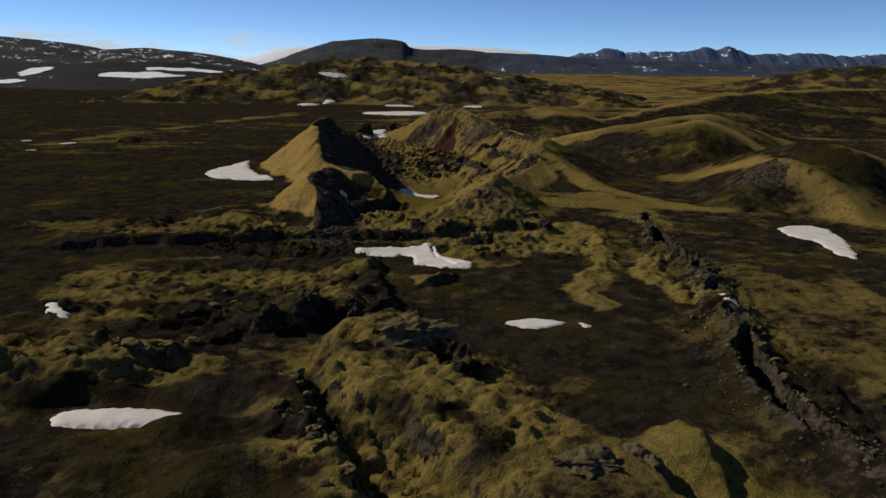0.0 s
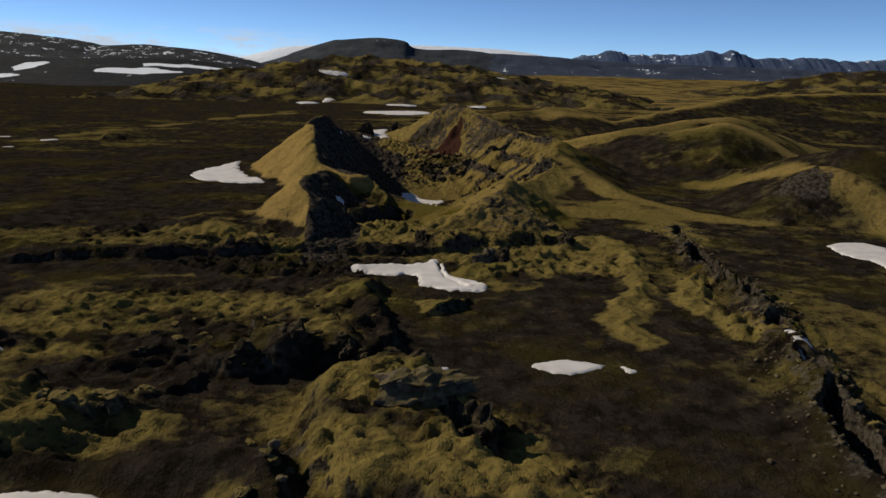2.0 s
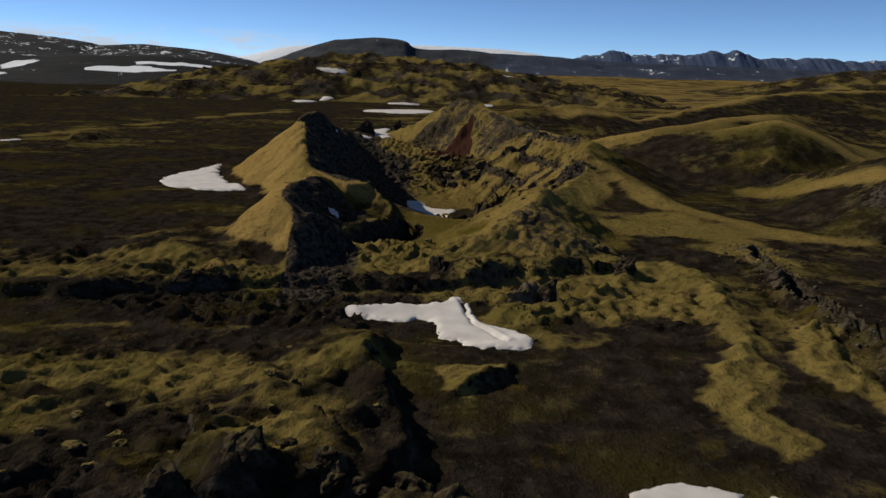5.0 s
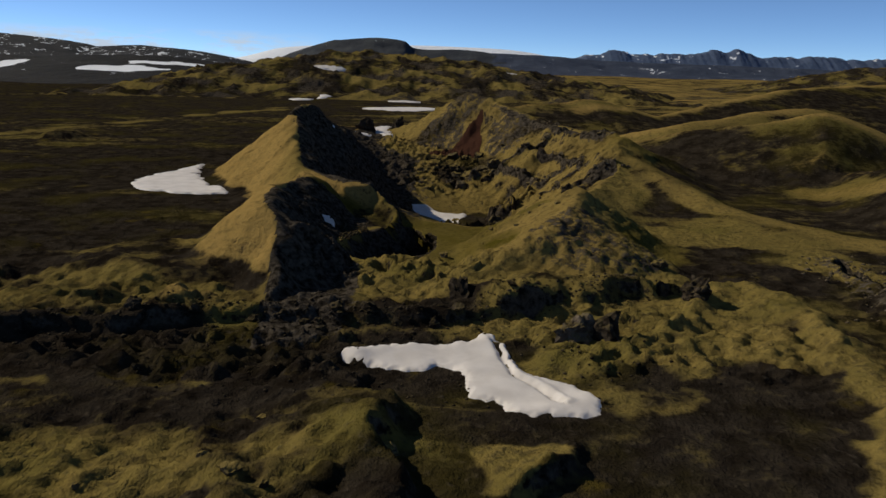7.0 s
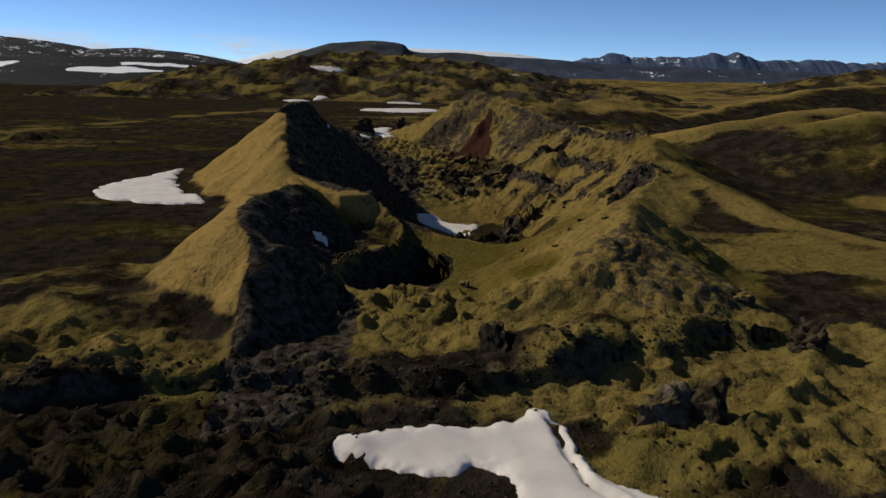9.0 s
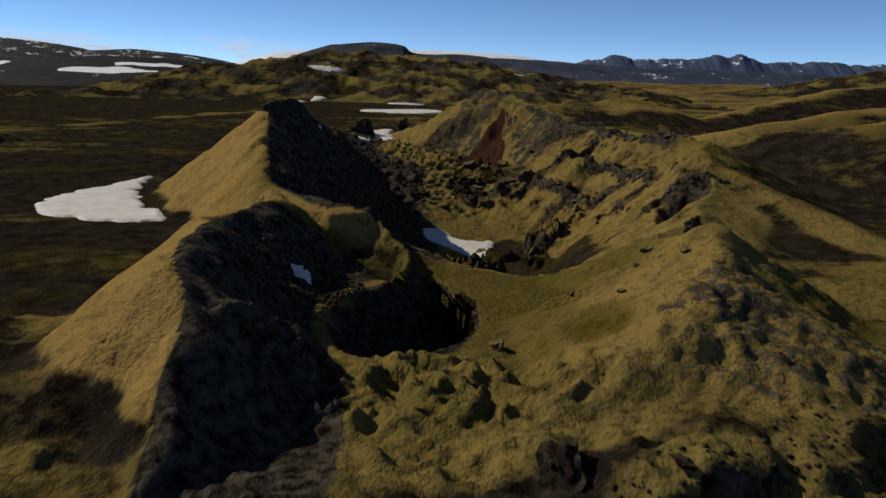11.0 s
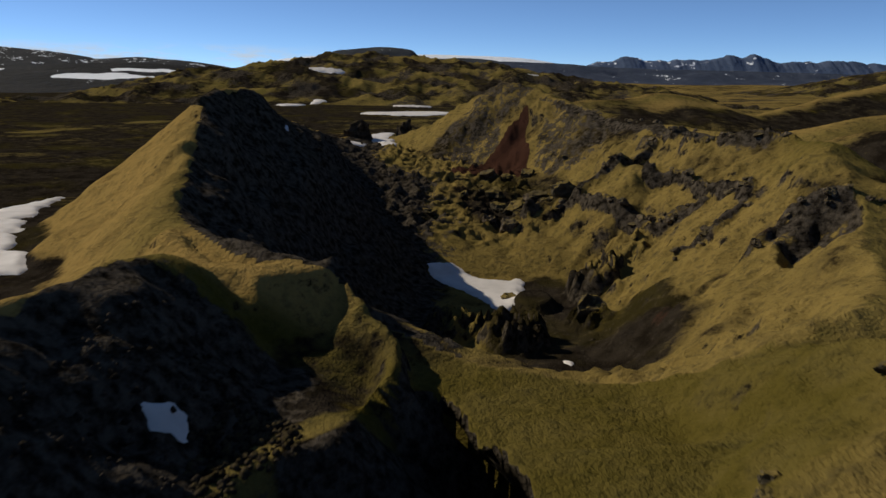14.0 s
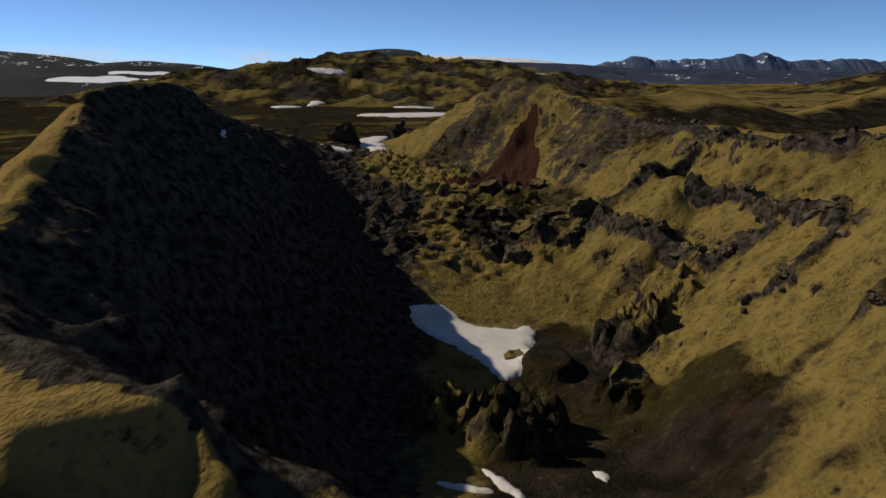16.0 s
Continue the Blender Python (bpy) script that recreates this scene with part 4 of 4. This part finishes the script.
massif("mountain", "haze-blue jagged mountains in the distance", "mountain",
       [(700, 4720, 60), (820, 4720, 110), (900, 4720, 126), (1000, 4720, 158), (1060, 4720, 146), (1140, 4720, 130), (1300, 4720, 138), (1420, 4720, 148), (1520, 4720, 146), (1590, 4720, 166), (1660, 4720, 158), (1720, 4720, 172), (1790, 4720, 152), (1880, 4720, 138), (2080, 4720, 134), (2260, 4720, 142), (2370, 4720, 128), (2660, 4720, 134), (2900, 4720, 118), (3400, 4720, 70)], 260, BARE_HAZE, 10, (620, 30), "mountains on the horizon", teeth=14.0)
massif("mountain", "dark mountain streaked with old snow", "mountain",
       [(-4200, 4000, 110), (-3200, 4000, 170), (-2560, 4000, 164), (-2200, 4000, 153), (-1930, 4000, 131), (-1750, 4000, 106), (-1680, 4000, 94), (-1500, 4000, 106), (-1370, 4000, 97), (-1220, 4000, 84), (-1080, 4000, 64), (-960, 4000, 40), (-860, 4000, 10)],
       560, BARE_LEFT, 14, (360, 60), "mountains on the horizon")
massif("hill", "black sand hill with large snow fields", "hill",
       [(-1500, 1650, 20), (-1150, 1650, 44), (-900, 1620, 44), (-780, 1600, 39), (-650, 1600, 44), (-520, 1600, 45), (-400, 1600, 30), (-320, 1600, 12), (-230, 1600, -5)], 420, BARE_SLOPE, 5, (220, 80), "hills on the plain",
       snow=[(-550, 1440, 74, 30, 4), (-500, 1525, 60, 14, 4), (-762, 1490, 24, 50, 10), (-750, 1345, 38, 24, 5)])
massif("hill", "mossy lava hill rising from the plain", "hill",
       [(-460, 1190, -7), (-410, 1200, 7), (-330, 1230, 24), (-240, 1300, 44), (-160, 1320, 57), (-90, 1320, 54), (-10, 1300, 46), (60, 1300, 40), (140, 1280, 26), (230, 1260, 14), (330, 1240, -2)],
       420, TERRAIN, 14, (340, 150), "hills on the plain", foot=-8, lumps=(60, 6))
massif("hill", "low mossy hill far across the plain", "hill",
       [(520, 1570, -4), (640, 1570, 26), (760, 1570, 48), (900, 1570, 54), (1080, 1570, 50), (1300, 1570, 36), (1600, 1570, 10)], 360, TERRAIN, 6, (220, 80), "hills on the plain", foot=-8, lumps=(90, 5))


# ---- snow patches ----
def snow_patch(label, outline, thick=0.5, cell=0.35, ragged=0.8, height=None, groove=None):
    """Old snow lying on the ground inside a rounded outline."""
    line = smooth_line(outline, True, 5)
    xs = np.arange(min(p[0] for p in line) - 2, max(p[0] for p in line) + 2, cell)
    ys = np.arange(min(p[1] for p in line) - 2, max(p[1] for p in line) + 2, cell)
    x, y = np.meshgrid(xs, ys)
    wx, wy = x + ragged * fbm(x, y, ragged * 4, 3, 401), y + ragged * fbm(x, y, ragged * 4, 3, 402)
    d, _, _ = along(wx, wy, line, True)
    d = np.where(inside(wx, wy, line), d, -d)
    g = ground_height(x, y) if height is None else height(x, y)
    for _ in range(70):                         # snow evens out the ground under it
        e = np.pad(g, 1, mode="edge")
        g = (e[:-2, 1:-1] + e[2:, 1:-1] + e[1:-1, :-2] + e[1:-1, 2:] + 4 * g) / 8
    z = g + np.where(d > 0, thick * (1 - np.exp(-d / (1.2 * thick))), 0.6 * d) + 0.02 * fbm(x, y, 5, 3, 403)
    if groove:                                  # a channel cut by melt water, with a raised lip
        gd, gs, _ = along(x + 0.25 * fbm(x, y, 2, 2, 405), y, smooth_line(groove), reach=8)
        z = z - 0.45 * np.exp(-(gd / 0.45) ** 2) * (d > 0) + 0.22 * np.exp(-((gd - 1.0) / 0.5) ** 2) * (gs > 0) * (d > 0)
    c = np.maximum(np.maximum(d[:-1, :-1], d[1:, :-1]), np.maximum(d[:-1, 1:], d[1:, 1:]))
    return tagged(sheet("snow_patch", x, y, z, SNOW, c > -0.8), label, "snow", "snow patches")


snow_patch("ragged white snow patch beside the crater cone", [(-101, 335), (-107, 352), (-103, 371), (-98, 394), (-93, 369), (-82, 346), (-73, 331), (-80, 327), (-90, 330)], 0.5, 0.45, 1.6)
snow_patch("large winding snow patch in a lava hollow", [(-23, 205), (-16, 209), (-6, 210), (-3, 212.5), (-1, 208), (1.5, 200), (6, 197), (9, 190), (7.5, 186.5), (-1, 187), (-2.5, 191), (-6, 193), (-7, 200), (-10, 203), (-13, 200.5)], 0.5, 0.2, 0.45, groove=[(-2.0, 209.5), (-1.4, 206), (-0.9, 203), (-0.2, 199), (2.5, 195), (4.5, 190)])
snow_patch("thin snow patch on the dark plain", [(14, 144), (18, 147), (22, 147), (26, 145), (20, 141)], 0.3, 0.25, 0.5)
snow_patch("small scrap of snow on the dark plain", [(29, 145.2), (31.2, 143.2), (29.6, 142)], 0.25, 0.2, 0.3)
snow_patch("small scrap of snow under a lava scarp", [(-4, 141), (0, 143), (-1, 140)], 0.25, 0.2, 0.3)
snow_patch("long snow bank in a mossy hollow", [(-56, 100), (-54, 102.5), (-44, 103.5), (-34, 100.5), (-38, 98.5), (-47, 97), (-54, 97.5)], 0.8, 0.25, 0.3)
snow_patch("snow patch on the dark plain below a hill", [(109, 236), (114, 243), (123, 243), (125, 232), (116, 202), (112.5, 205), (114, 220), (110, 226)], 0.4, 0.5, 1.2)
snow_patch("scrap of snow in a lava crack", [(62, 159), (65, 158), (63.5, 150), (60.5, 149)], 0.4, 0.25, 0.4)
snow_patch("small snow scrap beside a lava scarp", [(-82, 151), (-79, 150), (-73, 142), (-77, 143)], 0.4, 0.25, 0.5)
snow_patch("snow bank on the crater floor, half in shade", [(-20, 390), (-14.6, 394), (-10.5, 390), (-3.6, 388), (0, 390), (-0.4, 381), (-5, 368.6), (-10, 377)], 0.5, 0.3, 0.6)
snow_patch("narrow scrap of snow on the crater floor", [(-9.6, 343), (-8, 342), (-5.4, 338), (-6.6, 337.6)], 0.4, 0.2, 0.3)
snow_patch("narrow scrap of snow on the crater floor", [(-14, 340), (-9, 339), (-9.4, 337.6), (-13, 338.6)], 0.4, 0.2, 0.3)
snow_patch("tiny scrap of snow on the crater floor", [(2, 343), (3.6, 342.4), (3, 340.8)], 0.3, 0.2, 0.2)
snow_patch("thin snow streak on the shaded crater wall", [(-49.4, 391.6), (-48.8, 391.8), (-48.4, 389), (-47.9, 388.6), (-48.6, 388)], 0.3, 0.15, 0.2)
snow_patch("snow scrap at the foot of the black wall", [(-36.8, 280.2), (-35.6, 281.8), (-34.2, 282.4), (-34.6, 280.6), (-35.6, 279.6)], 0.4, 0.2, 0.3)
for outline in ([(-229, 464), (-226, 472), (-222, 470), (-225, 463)], [(-230, 426), (-227, 431), (-225, 427)], [(-259, 474), (-255, 480), (-253, 475)]):
    snow_patch("small scrap of snow on the dark plain", outline, 0.4, 0.5, 0.6)
snow_patch("snow bank on the plain behind the crater", [(-78, 780), (-70, 800), (-30, 815), (-12, 795), (-20, 765), (-50, 760)], 0.7, 1.5, 3)
snow_patch("snow in the rocky gap of the rim", [(-56, 512), (-54, 524), (-48, 526), (-45, 516), (-49, 508)], 0.7, 0.6, 1)
snow_patch("snow in the rocky gap of the rim", [(-52, 556), (-48, 585), (-40, 588), (-41, 560), (-36, 530), (-38, 522)], 0.7, 0.6, 1.4)
for words, cx, cy, rx, ry in (("long snow bank at the foot of the moss hill", -47, 930, 17, 20), ("snow bank at the foot of the moss hill", -157, 930, 12, 16),
                              ("snow scrap at the foot of the moss hill", -137, 965, 6, 10), ("thin snow bank on the moss hill", -151, 1120, 20, 8), ("snow bank beside the moss hill", 43, 935, 11, 14),
                              ("snow bank on the slope of the moss hill", 83, 1175, 10, 8), ("snow bank on the dark plain", -440, 1240, 15, 26)):
    snow_patch(words, [(cx + rx * math.cos(a) * (1 + 0.25 * math.sin(3 * a + cx)), cy + ry * math.sin(a)) for a in np.linspace(0, 2 * math.pi, 9)[:-1]], 1.0, 1.2, 2.5, far_height)


# ---- rocks ----
def rock_mesh(name, seed, mat, jag=0.35, detail=3):
    """A broken lava block about 2 m across, flat below."""
    r = random.Random(seed)
    bm = bmesh.new()
    bmesh.ops.create_icosphere(bm, subdivisions=detail, radius=1.25)
    cuts = []
    for _ in range(16):
        n = Vector((r.gauss(0, 1), r.gauss(0, 1), r.gauss(0, 0.7))).normalized()
        cuts.append((n, r.uniform(0.62, 0.95)))
    off = Vector((seed * 7.1, seed * 3.7, seed * 1.9))
    for v in bm.verts:
        p = v.co.copy()
        for n, d in cuts:
            over = p.dot(n) - d
            if over > 0:
                p -= n * over
        p *= 1 + jag * noise.fractal(p * 2.2 + off, 0.9, 2.1, 4)
        v.co = p
        v.co.z = max(v.co.z, -0.45)
    for f in bm.faces:
        f.smooth = False
    me = bpy.data.meshes.new(name)
    bm.to_mesh(me)
    bm.free()
    me.materials.append(mat)
    return me


ROCKS = [rock_mesh("lava_rock", k, LAVA_ROCK, 0.30 + 0.06 * (k % 3), 3) for k in range(5)]
GREYS = [rock_mesh("grey_rock", 40 + k, GREY_ROCK, 0.32, 3) for k in range(4)]
MOSSED = [rock_mesh("mossy_rock", 20 + k, MOSSY_ROCK, 0.28, 3) for k in range(4)]
BIG_ROCKS = [rock_mesh("lava_outcrop", 60 + k, m, 0.5, 4) for k, m in enumerate((GREY_ROCK, LAVA_ROCK, GREY_ROCK, MOSSY_ROCK))]
rng = random.Random(7)


def rock(label, x, y, size, turn=0.0, mesh=None, group="lava rocks", sink=0.25, tilt=(0, 0)):
    """One block standing in the ground; size: half width, half depth, height scale."""
    ob = new("rock", mesh or rng.choice(ROCKS))
    z = float(ground_height(np.array(x, float), np.array(y, float)))
    ob.matrix_world = pose(x, y, z + size[2] * (0.45 - sink), tilt[0], tilt[1], turn) @ Matrix.Diagonal((*size, 1))
    return tagged(ob, label, "rock", group)


rock("great grey-brown lava outcrop on the mossy plateau", -4.5, 120.5, (6.4, 4.8, 2.6), 195, BIG_ROCKS[2])
rock("jagged dark lava outcrop casting a long shadow", 2.2, 116.5, (4.0, 3.4, 4.0), 60, BIG_ROCKS[1])
rock("pale broken lava block on the moss", 10.5, 211.5, (3.6, 2.6, 2.8), 30, BIG_ROCKS[2])
rock("dark jagged lava block on the moss", 14.2, 210.8, (2.8, 2.6, 2.8), 75, ROCKS[3], sink=0.3)
rock("dark lava knob on the moss", 33, 230, (2.8, 2.2, 2.5), 20, BIG_ROCKS[1], sink=0.2)
rock("small lava knob at the foot of the crater", 31.5, 246, (1.6, 1.3, 1.5), 0, MOSSED[2])
rock("mossy boulder on the crater wall", 10.0, 361.5, (2.8, 2.4, 3.0), 40, MOSSED[0])
rock("sharp lava crag on the crater rim", 18.2, 275, (1.4, 1.2, 1.6), 0, ROCKS[3])
rock("lava spine before the crater breach", -6.5, 227, (1.6, 2.4, 2.2), 10, ROCKS[2])
rock("grey lava ridge block beside the mossy mound", 18.5, 80.5, (3.8, 3.0, 1.5), 10, BIG_ROCKS[2], sink=0.35)
rock("grey lava ridge block beside the mossy mound", 25, 83.5, (3.2, 2.6, 1.5), 110, BIG_ROCKS[2], sink=0.35)
for x, y, size in ((3.5, 273, 0.8), (1.2, 269.5, 0.7), (13.8, 280.5, 0.9), (9.5, 270, 0.5), (6, 262, 0.6), (15, 268, 0.7), (-8.8, 258.6, 1.2)):
    rock("small dark lava stone on the moss slope", x, y, (size, size * 0.8, size * 0.8), 50 * x, MOSSED[1], "stones on the moss slope")
rock("dark lava block in the snowy gap of the rim", -50, 540, (5, 4, 5), 10, ROCKS[1])
rock("dark lava block in the snowy gap of the rim", -34, 560, (5, 4, 5), 60, ROCKS[3])
rock("mossy rock in the snow of the crater floor", -4.2, 376, (1.8, 1.3, 1.2), 20, MOSSED[1])


def rocks_along(label, line, count, spread, sizes, meshes, group):
    pts = smooth_line(line)
    for _ in range(count):
        p = rng.choice(pts)
        s = rng.uniform(*sizes) * rng.uniform(0.7, 1.2)
        rock(label, p[0] + rng.gauss(0, spread), p[1] + rng.gauss(0, spread), (s, s * rng.uniform(0.7, 1.1), s * rng.uniform(0.5, 0.85)),
             rng.uniform(0, 360), rng.choice(meshes), group, 0.3, (rng.uniform(-15, 15), rng.uniform(-15, 15)))


rocks_along("rough block of the black lava scarp", [(-31, 138), (-22, 144), (-14, 141), (-9, 140), (-5, 137)], 22, 1.4, (1.2, 2.4), ROCKS, "blocks of the black scarp")
rocks_along("rough dark block along the lava scarp", [(-57, 212), (-42, 215), (-26, 215.5), (-10, 216), (2, 222), (16, 230)], 14, 1.6, (0.6, 1.5), ROCKS, "blocks of the crater scarp")
rocks_along("grey lava block along the crack", [(68, 236), (65, 206), (66, 184), (62, 160), (60, 143), (54, 120), (53, 106), (55, 90)], 30, 3.2, (0.5, 1.3), GREYS + MOSSED, "blocks along the crack")
rocks_along("mossy lava block on the crater floor", [(-4, 408), (0, 425), (2, 440), (3, 452), (-6, 470)], 30, 7.5, (1.2, 3.4), MOSSED + GREYS[:2], "blocks on the crater floor")
rocks_along("mossy lava block at the edge of the plateau", [(-24, 110), (-19, 98), (-14, 88), (-10, 78)], 20, 1.6, (0.8, 1.8), MOSSED + GREYS, "blocks of the plateau edge")
rocks_along("mossy lava block on the hummocks", [(-60, 150), (-45, 160), (-30, 150), (-20, 165), (-25, 180)], 24, 7.0, (0.5, 1.1), MOSSED, "blocks on the moss field")
rocks_along("rough lava block on the mossy rise", [(-74, 112), (-62, 113), (-52, 119), (-46, 124)], 16, 2.2, (1.0, 2.2), MOSSED + ROCKS[:2], "blocks on the moss field")


for ledge in LEDGES:
    rocks_along("jagged grey lava block of a ledge in the crater wall", ledge, 3 * len(ledge), 0.6, (0.5, 1.25), GREYS, "blocks of the crater ledges")
rocks_along("jagged lava block on the crater rim", [(37, 460), (40, 440), (42, 420), (48, 402)], 12, 0.8, (0.5, 1.1), GREYS, "blocks of the crater rim")


def rubble(name, label, places, sizes, mat, seed):
    """Loose small stones, too many to count, in one mesh."""
    r = np.random.RandomState(seed)
    x, y = places(r)
    z = ground_height(x, y)
    n = len(x)
    base = np.array([(1, 0, 0), (0.3, 0.95, 0), (-0.8, 0.6, 0), (-0.8, -0.6, 0), (0.3, -0.95, 0), (0.1, 0.1, 1), (0.1, 0, -0.7)])
    tri = np.array([(0, 1, 5), (1, 2, 5), (2, 3, 5), (3, 4, 5), (4, 0, 5), (1, 0, 6), (2, 1, 6), (3, 2, 6), (4, 3, 6), (0, 4, 6)])
    s = r.uniform(*sizes, n) * r.uniform(0.6, 1.3, n)
    a = r.uniform(0, 2 * math.pi, n)
    shape = base[None] * (1 + r.uniform(-0.3, 0.3, (n, 7, 1)))
    px = shape[..., 0] * np.cos(a)[:, None] - shape[..., 1] * np.sin(a)[:, None]
    py = shape[..., 0] * np.sin(a)[:, None] + shape[..., 1] * np.cos(a)[:, None]
    co = np.stack([x[:, None] + px * s[:, None], y[:, None] + py * s[:, None], z[:, None] + shape[..., 2] * s[:, None] * 0.8 + 0.1 * s[:, None]], -1).reshape(-1, 3)
    faces = (tri[None] + 7 * np.arange(n)[:, None, None]).reshape(-1, 3)
    me = bpy.data.meshes.new(name)
    me.vertices.add(len(co))
    me.vertices.foreach_set("co", co.astype(np.float32).ravel())
    me.loops.add(faces.size)
    me.loops.foreach_set("vertex_index", faces.astype(np.int32).ravel())
    me.polygons.add(len(faces))
    me.polygons.foreach_set("loop_start", np.arange(0, faces.size, 3, dtype=np.int32))
    me.update(calc_edges=True)
    me.materials.append(mat)
    me.validate()
    return tagged(new(name, me), label, "rubble", kind="stuff")


def near_line(line, n, spread):
    pts = np.array([p[:2] for p in line])

    def places(r):
        k = r.randint(0, len(pts) - 1, n)
        t = r.rand(n)[:, None]
        p = pts[k] * (1 - t) + pts[k + 1] * t + r.normal(0, spread, (n, 2))
        return p[:, 0], p[:, 1]
    return places


def in_field(cx, cy, rx, ry, n):
    def places(r):
        a, d = r.uniform(0, 2 * math.pi, n), np.sqrt(r.rand(n))
        return cx + rx * d * np.cos(a), cy + ry * d * np.sin(a)
    return places


rubble("lava_rubble", "dark lava rubble under the scarp", near_line(SCARPS[0][0], 800, 2.6), (0.1, 0.38), LAVA_ROCK, 1)
rubble("lava_rubble", "dark lava rubble in the snowy hollow", in_field(-12, 200, 40, 14, 600), (0.08, 0.3), LAVA_ROCK, 2)
rubble("lava_rubble", "grey lava rubble along the crack", near_line(CRACK, 1000, 4.0), (0.12, 0.55), GREY_ROCK, 3)
rubble("lava_rubble", "black lava rubble inside the fore crater", in_field(-36, 276, 6, 18, 260), (0.15, 0.45), BLACK_ROCK, 4)
rubble("lava_rubble", "brown lava rubble at the edge of the pit", in_field(-29.8, 280.5, 3.6, 7, 360), (0.15, 0.5), LAVA_ROCK, 5)
